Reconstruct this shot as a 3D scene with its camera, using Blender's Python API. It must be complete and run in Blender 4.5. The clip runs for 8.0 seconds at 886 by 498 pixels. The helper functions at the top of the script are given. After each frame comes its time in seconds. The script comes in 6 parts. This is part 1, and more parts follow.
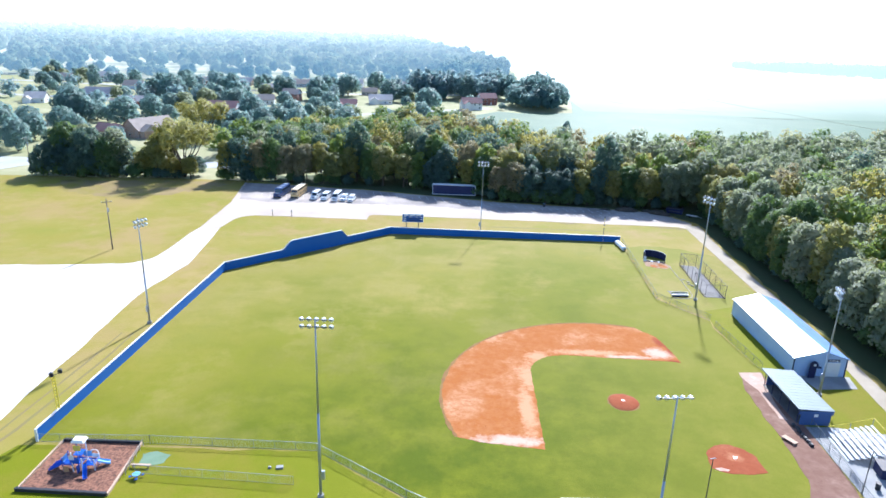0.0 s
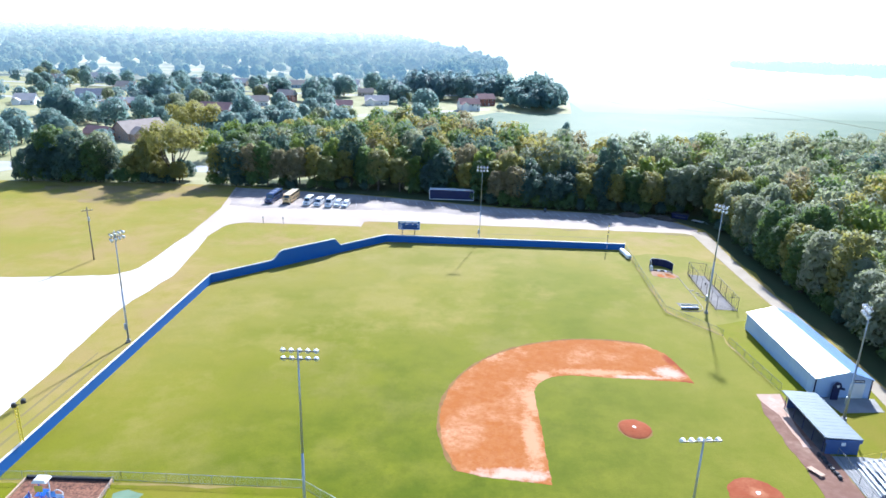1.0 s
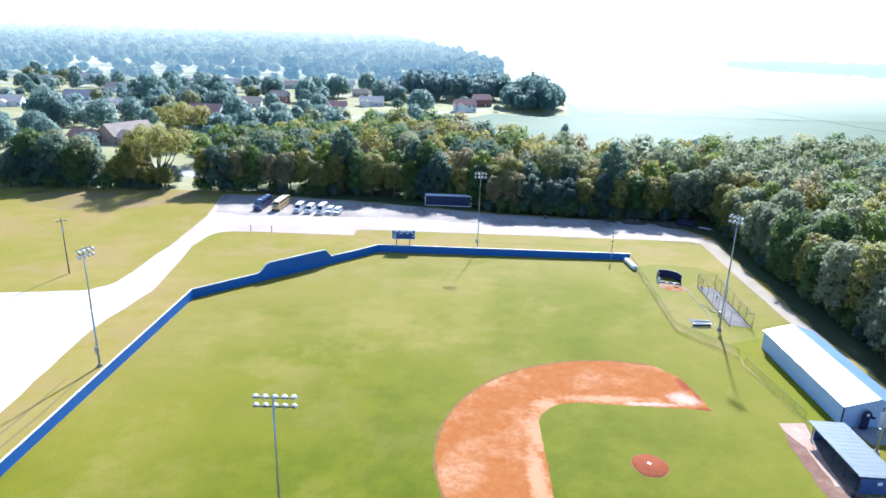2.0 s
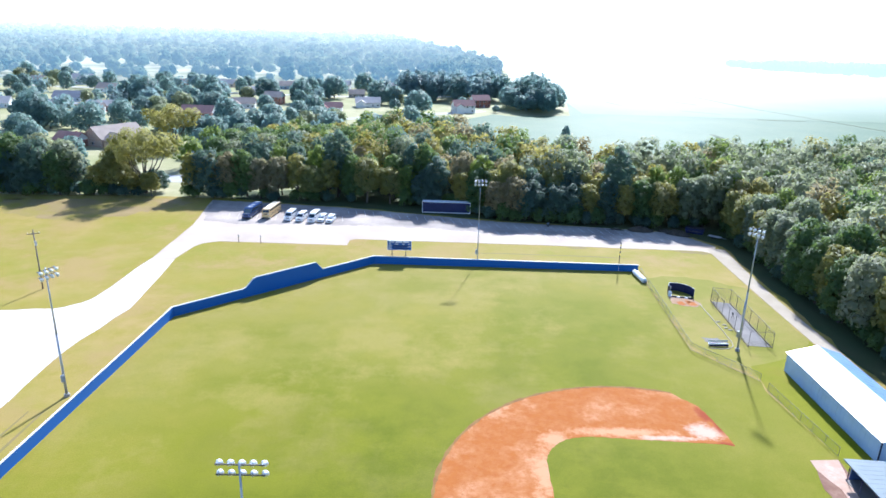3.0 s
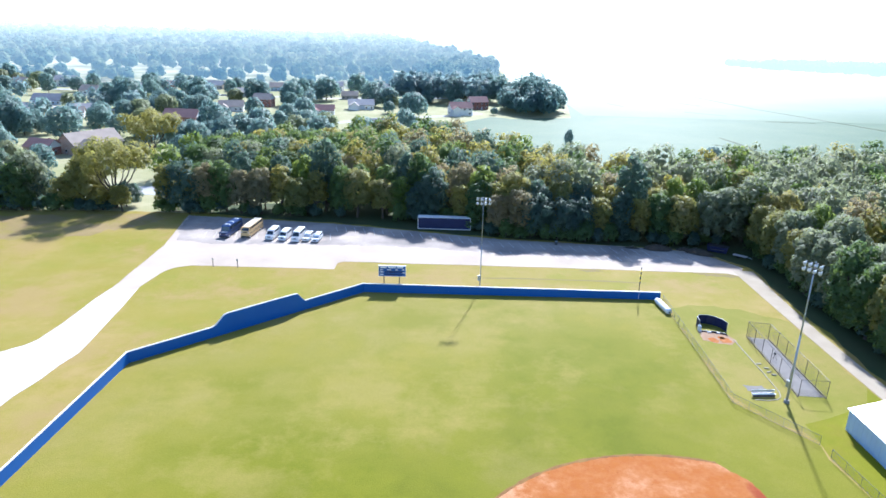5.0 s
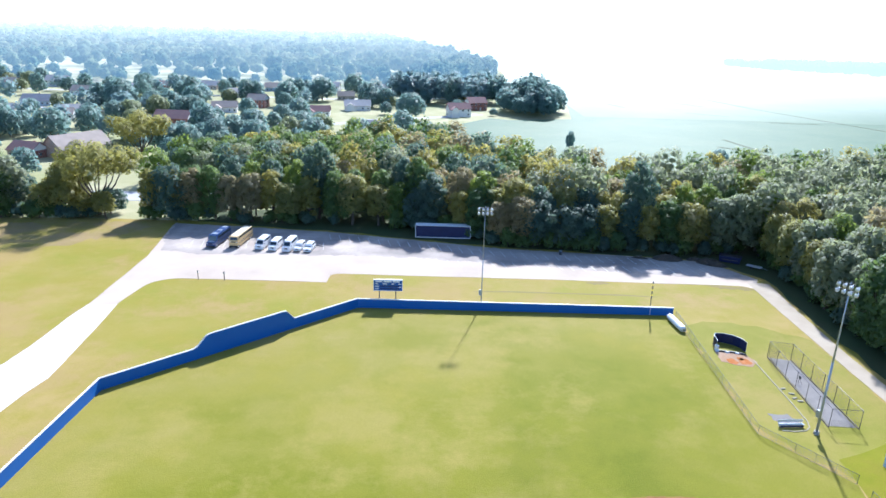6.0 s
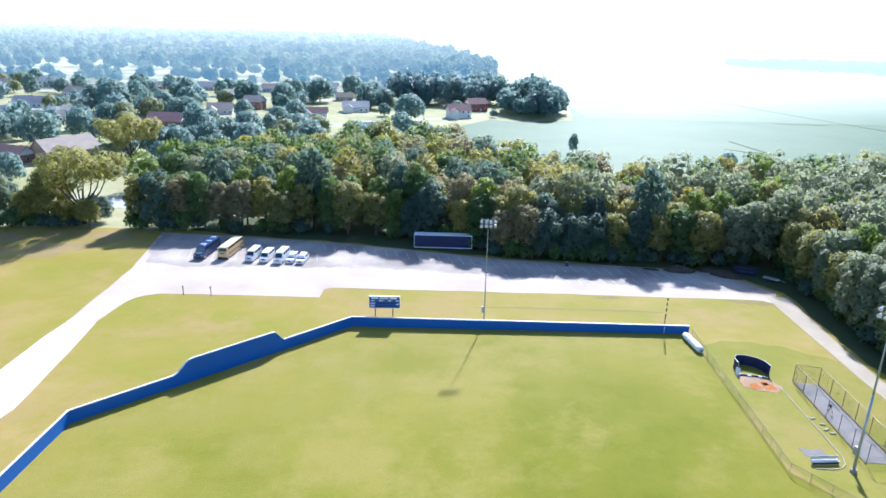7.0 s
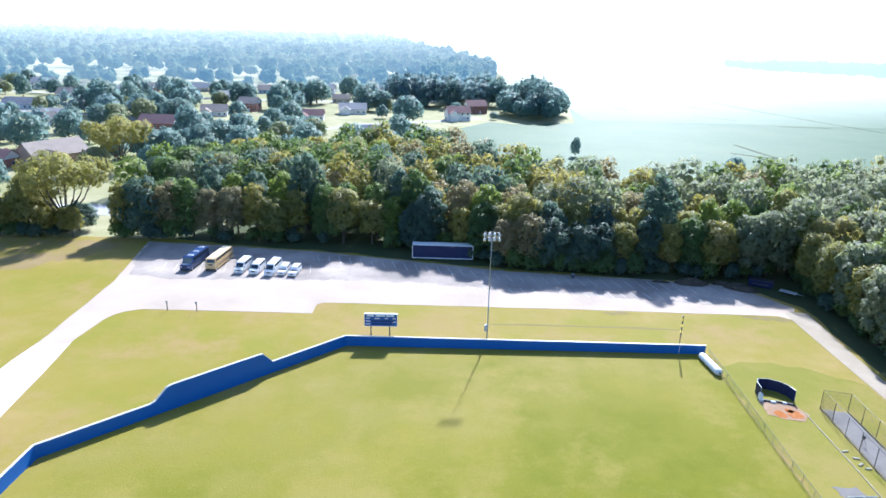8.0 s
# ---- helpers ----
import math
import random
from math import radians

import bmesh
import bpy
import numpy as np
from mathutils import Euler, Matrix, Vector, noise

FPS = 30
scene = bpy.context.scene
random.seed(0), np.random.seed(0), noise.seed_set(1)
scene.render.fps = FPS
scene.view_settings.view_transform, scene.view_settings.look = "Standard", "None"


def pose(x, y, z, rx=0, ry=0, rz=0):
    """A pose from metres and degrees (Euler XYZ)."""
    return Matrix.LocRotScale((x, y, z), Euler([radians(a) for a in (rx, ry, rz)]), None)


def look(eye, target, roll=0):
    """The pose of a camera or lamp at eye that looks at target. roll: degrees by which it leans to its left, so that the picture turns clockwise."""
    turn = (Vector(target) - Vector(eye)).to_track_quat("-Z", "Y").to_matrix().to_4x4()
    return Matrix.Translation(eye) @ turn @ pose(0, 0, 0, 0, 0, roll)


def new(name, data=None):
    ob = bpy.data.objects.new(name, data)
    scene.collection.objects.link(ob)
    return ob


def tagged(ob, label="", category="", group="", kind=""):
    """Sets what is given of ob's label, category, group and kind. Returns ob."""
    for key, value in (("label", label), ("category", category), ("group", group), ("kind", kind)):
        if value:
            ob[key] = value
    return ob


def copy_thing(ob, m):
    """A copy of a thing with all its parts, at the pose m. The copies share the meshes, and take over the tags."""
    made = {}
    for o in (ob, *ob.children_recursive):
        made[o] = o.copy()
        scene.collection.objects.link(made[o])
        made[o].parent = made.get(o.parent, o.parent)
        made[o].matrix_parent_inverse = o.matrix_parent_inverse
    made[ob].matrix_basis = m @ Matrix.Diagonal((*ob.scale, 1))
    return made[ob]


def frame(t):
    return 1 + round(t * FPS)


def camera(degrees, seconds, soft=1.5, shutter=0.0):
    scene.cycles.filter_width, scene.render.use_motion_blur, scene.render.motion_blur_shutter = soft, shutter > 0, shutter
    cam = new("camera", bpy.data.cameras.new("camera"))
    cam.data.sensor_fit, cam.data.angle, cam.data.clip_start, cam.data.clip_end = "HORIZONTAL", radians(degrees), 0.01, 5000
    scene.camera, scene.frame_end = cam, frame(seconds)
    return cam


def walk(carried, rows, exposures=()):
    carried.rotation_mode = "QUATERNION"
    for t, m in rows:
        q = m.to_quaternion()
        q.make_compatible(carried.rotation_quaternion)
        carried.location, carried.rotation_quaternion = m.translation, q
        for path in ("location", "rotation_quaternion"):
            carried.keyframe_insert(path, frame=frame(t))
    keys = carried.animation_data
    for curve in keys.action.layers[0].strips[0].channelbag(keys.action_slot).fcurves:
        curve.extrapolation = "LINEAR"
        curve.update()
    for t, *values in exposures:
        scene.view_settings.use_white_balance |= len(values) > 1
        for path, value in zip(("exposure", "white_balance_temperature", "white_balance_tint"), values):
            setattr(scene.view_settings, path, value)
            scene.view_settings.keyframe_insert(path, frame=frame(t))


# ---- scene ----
cam = camera(67.7, 8.0, soft=1.6)
PATH = [
    (0, (1.019, -4.332, 55.714), (1.005, -2.432, 55.089), 1.8),
    (0.5, (0.951, -0.543, 55.67), (0.941, 1.357, 55.045), 1.7),
    (1, (0.948, 3.594, 55.596), (0.941, 5.494, 54.971), 1.7),
    (1.5, (0.827, 8.065, 55.546), (0.826, 9.965, 54.921), 1.7),
    (3, (0.8, 22.345, 55.421), (0.81, 24.245, 54.795), 1.6),
    (3.5, (0.632, 27.141, 55.482), (0.644, 29.04, 54.855), 1.6),
    (4, (0.419, 31.869, 55.495), (0.436, 33.768, 54.868), 1.6),
    (4.5, (0.358, 36.704, 55.409), (0.376, 38.604, 54.782), 1.5),
    (6, (0.021, 50.664, 55.178), (0.05, 52.563, 54.55), 1.5),
    (6.5, (-0.055, 55.182, 55.067), (-0.026, 57.081, 54.44), 1.5),
    (7, (0.059, 59.808, 55.138), (0.088, 61.706, 54.51), 1.4),
    (7.5, (-0.085, 64.086, 55.083), (-0.052, 65.985, 54.456), 1.5),
    (8, (-0.292, 68.257, 54.892), (-0.257, 70.156, 54.267), 1.5),
]
walk(cam, [(t, look(eye, target, roll)) for t, eye, target, roll in PATH], [(0, 1.0, 5450, 10), (8, 1.0, 5450, 10)])

# ---- world, sun, exposure ----
SUN_DIR = Vector((0.271 * math.cos(radians(38)), 0.962 * math.cos(radians(38)), math.sin(radians(38))))
world = bpy.data.worlds.new("world")
scene.world = world
world.use_nodes = True
wt = world.node_tree
sky = wt.nodes.new("ShaderNodeTexSky")
sky.sky_type = "NISHITA"
sky.sun_disc = False
sky.sun_elevation = radians(38)
sky.sun_rotation = radians(15.7)
sky.air_density = 1.0
sky.dust_density = 0.8
sky.ozone_density = 3.0
wt.nodes["Background"].inputs["Strength"].default_value = 0.12
wt.links.new(sky.outputs[0], wt.nodes["Background"].inputs["Color"])
lamp = bpy.data.lights.new("sun", "SUN")
lamp.energy = 4.8
lamp.angle = radians(2.0)
lamp.color = (1.0, 0.955, 0.88)
sun = new("sun", lamp)
sun.matrix_basis = look(SUN_DIR * 300, (0, 0, 0))


# ---- materials ----
class Nodes:
    """A few short cuts for node trees."""

    def __init__(self, name):
        self.mat = bpy.data.materials.new(name)
        self.mat.use_nodes = True
        self.t = self.mat.node_tree
        self.p = self.t.nodes["Principled BSDF"]
        self.out = self.t.nodes["Material Output"]

    def node(self, kind, **inputs):
        n = self.t.nodes.new(kind)
        for k, v in inputs.items():
            if isinstance(v, bpy.types.NodeSocket):
                self.t.links.new(v, n.inputs[k])
            else:
                n.inputs[k].default_value = v
        return n

    def pos(self):
        return self.node("ShaderNodeNewGeometry").outputs["Position"]

    def noise(self, scale, detail=4.0, rough=0.55, vec=None):
        n = self.node("ShaderNodeTexNoise", Vector=vec or self.pos(), Scale=scale, Detail=detail, Roughness=rough)
        return n.outputs["Fac"]

    def ramp(self, fac, lo, hi):
        n = self.node("ShaderNodeMapRange", Value=fac)
        n.inputs["From Min"].default_value, n.inputs["From Max"].default_value = lo, hi
        return n.outputs["Result"]

    def mix(self, fac, a, b):
        n = self.t.nodes.new("ShaderNodeMix")
        n.data_type = "RGBA"
        for i, v in ((0, fac), (6, a), (7, b)):
            if isinstance(v, bpy.types.NodeSocket):
                self.t.links.new(v, n.inputs[i])
            else:
                n.inputs[i].default_value = (*v, 1.0) if isinstance(v, tuple) else v
        return n.outputs[2]

    def colour(self, socket):
        self.t.links.new(socket, self.p.inputs["Base Color"])

    def bump(self, fac, strength, distance=0.05):
        b = self.node("ShaderNodeBump", Height=fac, Strength=strength, Distance=distance)
        self.t.links.new(b.outputs[0], self.p.inputs["Normal"])


def mat(name, a, b=None, big=0.2, fine=3.0, rough=0.7, metal=0.0, bump=0.0, spec=0.5, share=0.5):
    """Colour a worn towards b at two scales."""
    n = Nodes(name)
    b = b or tuple(c * 0.75 for c in a)
    n.p.inputs["Roughness"].default_value = rough
    n.p.inputs["Metallic"].default_value = metal
    n.p.inputs["Specular IOR Level"].default_value = spec
    f1 = n.ramp(n.noise(big, 5.0), 0.38, 0.66)
    f2 = n.ramp(n.noise(fine, 3.0), 0.3, 0.7)
    c1 = n.mix(f1, a, b)
    mid = tuple((x * (1 - share) + y * share) for x, y in zip(a, b))
    n.colour(n.mix(n.ramp(f2, 0.0, 2.2), c1, mid))
    if bump:
        n.bump(f2, bump)
    return n.mat


def grass(name, cols, spots=None, rough=0.75, blade=6.0, fade=None, spec=0.06, veil=None):
    """Three tones of grass mixed at large, middle and fine scale."""
    n = Nodes(name)
    n.p.inputs["Roughness"].default_value = rough
    n.p.inputs["Specular IOR Level"].default_value = spec
    f1 = n.ramp(n.noise(0.026, 4.0, 0.6), 0.41, 0.59)
    f2 = n.ramp(n.noise(0.12, 6.0, 0.68), 0.40, 0.66)
    f3 = n.ramp(n.noise(blade, 2.0), 0.25, 0.75)
    c = n.mix(f1, cols[0], cols[1])
    c = n.mix(f2, c, cols[2])
    if spots:
        f4 = n.ramp(n.noise(0.05, 7.0, 0.7), 0.48, 0.62)
        c = n.mix(f4, c, spots)
    if fade:
        # darker green near the infield, paler and yellower towards the wall
        y = n.node("ShaderNodeSeparateXYZ", Vector=n.pos()).outputs["Y"]
        w = n.node("ShaderNodeMath")
        w.operation = "MULTIPLY_ADD"
        n.t.links.new(n.noise(0.03, 3.0), w.inputs[0])
        w.inputs[1].default_value = 70.0
        # westward slope puts the left outfield's brighter sheen into the colour
        west = n.node("ShaderNodeMath")
        west.operation = "MULTIPLY_ADD"
        n.t.links.new(n.node("ShaderNodeSeparateXYZ", Vector=n.pos()).outputs["X"], west.inputs[0])
        west.inputs[1].default_value = -0.6
        n.t.links.new(y, west.inputs[2])
        n.t.links.new(west.outputs[0], w.inputs[2])
        c = n.mix(n.ramp(w.outputs[0], 160.0, 235.0), c, n.mix(f2, (0.29, 0.245, 0.052), (0.345, 0.27, 0.095)))
        near = n.mix(f2, tuple(0.86 * v for v in fade), (fade[0] * 1.5, fade[1] * 1.25, fade[2] * 2.0))
        near = n.mix(n.ramp(n.noise(0.35, 5.0, 0.7), 0.5, 0.8), near, tuple(0.72 * v for v in fade))
        # yellower turf towards the right-hand foul line
        near = n.mix(n.ramp(n.node("ShaderNodeSeparateXYZ", Vector=n.pos()).outputs["X"], 8.0, 58.0), near, n.mix(f2, (0.20, 0.20, 0.014), (0.25, 0.225, 0.03)))
        c = n.mix(n.ramp(w.outputs[0], 105.0, 165.0), near, c)
    dark = n.t.nodes.new("ShaderNodeMix")
    dark.data_type, dark.blend_type = "RGBA", "MULTIPLY"
    n.t.links.new(f3, dark.inputs[0])
    n.t.links.new(c, dark.inputs[6])
    dark.inputs[7].default_value = (0.8, 0.82, 0.75, 1)
    n.colour(dark.outputs[2])
    n.bump(f3, 0.35, 0.06)
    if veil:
        # haze painted onto the far part as emission that rises with distance
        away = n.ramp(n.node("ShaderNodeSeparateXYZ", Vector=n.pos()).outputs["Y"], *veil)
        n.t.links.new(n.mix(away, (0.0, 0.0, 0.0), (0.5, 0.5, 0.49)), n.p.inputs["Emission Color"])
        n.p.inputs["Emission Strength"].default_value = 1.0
    return n.mat


def foliage(name, cols, clear=0.43, patch=0.0, rough=0.6, spec=0.16, glow=(0.28, 0.32, 0.05)):
    """Leaves: tone by tree, by leaf and, in a wood, by the place; they let light through."""
    n = Nodes(name)
    info = n.node("ShaderNodeObjectInfo").outputs["Random"]
    leaf = n.node("ShaderNodeNewGeometry").outputs["Random Per Island"]
    if patch:
        flat_pos = n.node("ShaderNodeVectorMath", Vector=n.pos())
        flat_pos.operation = "MULTIPLY"
        flat_pos.inputs[1].default_value = (1.0, 1.0, 0.0)
        cell = n.node("ShaderNodeTexVoronoi", Vector=flat_pos.outputs[0], Scale=patch)
        info = n.node("ShaderNodeSeparateColor", Color=cell.outputs["Color"]).outputs[0]
    c = n.mix(n.ramp(info, 0.05, 0.95), cols[0], cols[1])
    c = n.mix(n.ramp(n.noise(0.11, 2.0), 0.54, 0.74), c, cols[2])
    c = n.mix(n.ramp(leaf, 0.0, 3.0), c, cols[3])
    n.colour(c)
    n.p.inputs["Roughness"].default_value = rough
    n.p.inputs["Specular IOR Level"].default_value = spec
    tr = n.node("ShaderNodeBsdfTranslucent", Color=n.mix(0.35, c, glow))
    mx = n.node("ShaderNodeMixShader", Fac=clear)
    n.t.links.new(n.p.outputs[0], mx.inputs[1])
    n.t.links.new(tr.outputs[0], mx.inputs[2])
    n.t.links.new(mx.outputs[0], n.out.inputs["Surface"])
    return n.mat


def brickwork(name, a, b, mortar):
    n = Nodes(name)
    t = n.node("ShaderNodeTexBrick", Color1=(*a, 1), Color2=(*b, 1), Mortar=(*mortar, 1), Scale=1.0)
    t.inputs["Brick Width"].default_value, t.inputs["Row Height"].default_value = 0.22, 0.075
    t.inputs["Mortar Size"].default_value = 0.01
    n.t.links.new(n.node("ShaderNodeTexCoord").outputs["Object"], t.inputs["Vector"])
    n.colour(n.mix(n.ramp(n.noise(0.6), 0.3, 1.2), t.outputs["Color"], a))
    n.p.inputs["Roughness"].default_value = 0.9
    return n.mat


def dirt_material(name, red, pale, damp, dusty=(), wet=(), worn=()):
    """Clay with bleached, dusty patches, damp red ones and rake marks."""
    n = Nodes(name)
    f1 = n.ramp(n.noise(0.09, 6.0, 0.62), 0.5, 0.66)
    f3 = n.ramp(n.noise(1.1, 6.0, 0.7), 0.4, 0.75)
    f4 = n.ramp(n.noise(0.45, 6.0, 0.7), 0.42, 0.7)
    c = n.mix(f4, red, tuple(0.68 * x + 0.32 * y for x, y in zip(red, pale)))
    c = n.mix(f1, c, pale)
    c = n.mix(f3, c, tuple(0.75 * x + 0.25 * y for x, y in zip(red, damp)))
    speck = n.ramp(n.noise(2.6, 4.0, 0.6), 0.64, 0.72)
    c = n.mix(n.ramp(speck, 0.0, 1.6), c, tuple(0.55 * x for x in red))
    for marks, tone in ((worn, pale), (dusty, tuple(0.75 * x + 0.17 for x in pale)), (wet, damp)):
        for mx, my, rx, ry in marks:
            away = n.node("ShaderNodeVectorMath", Vector=n.pos())
            away.operation = "SUBTRACT"
            away.inputs[1].default_value = (mx, my, 0.0)
            sc = n.node("ShaderNodeVectorMath", Vector=away.outputs[0])
            sc.operation = "MULTIPLY"
            sc.inputs[1].default_value = (1 / rx, 1 / ry, 0.0)
            ln = n.node("ShaderNodeVectorMath", Vector=sc.outputs[0])
            ln.operation = "LENGTH"
            sm = n.node("ShaderNodeMath")
            sm.operation = "MULTIPLY_ADD"
            n.t.links.new(n.noise(0.55, 6.0, 0.7), sm.inputs[0])
            sm.inputs[1].default_value = 2.2
            n.t.links.new(ln.outputs["Value"], sm.inputs[2])
            c = n.mix(n.ramp(sm.outputs[0], 2.15, 1.5), c, tone)
    n.colour(c)
    n.p.inputs["Roughness"].default_value = 0.95
    n.p.inputs["Specular IOR Level"].default_value = 0.15
    n.bump(f3, 0.3, 0.05)
    return n.mat


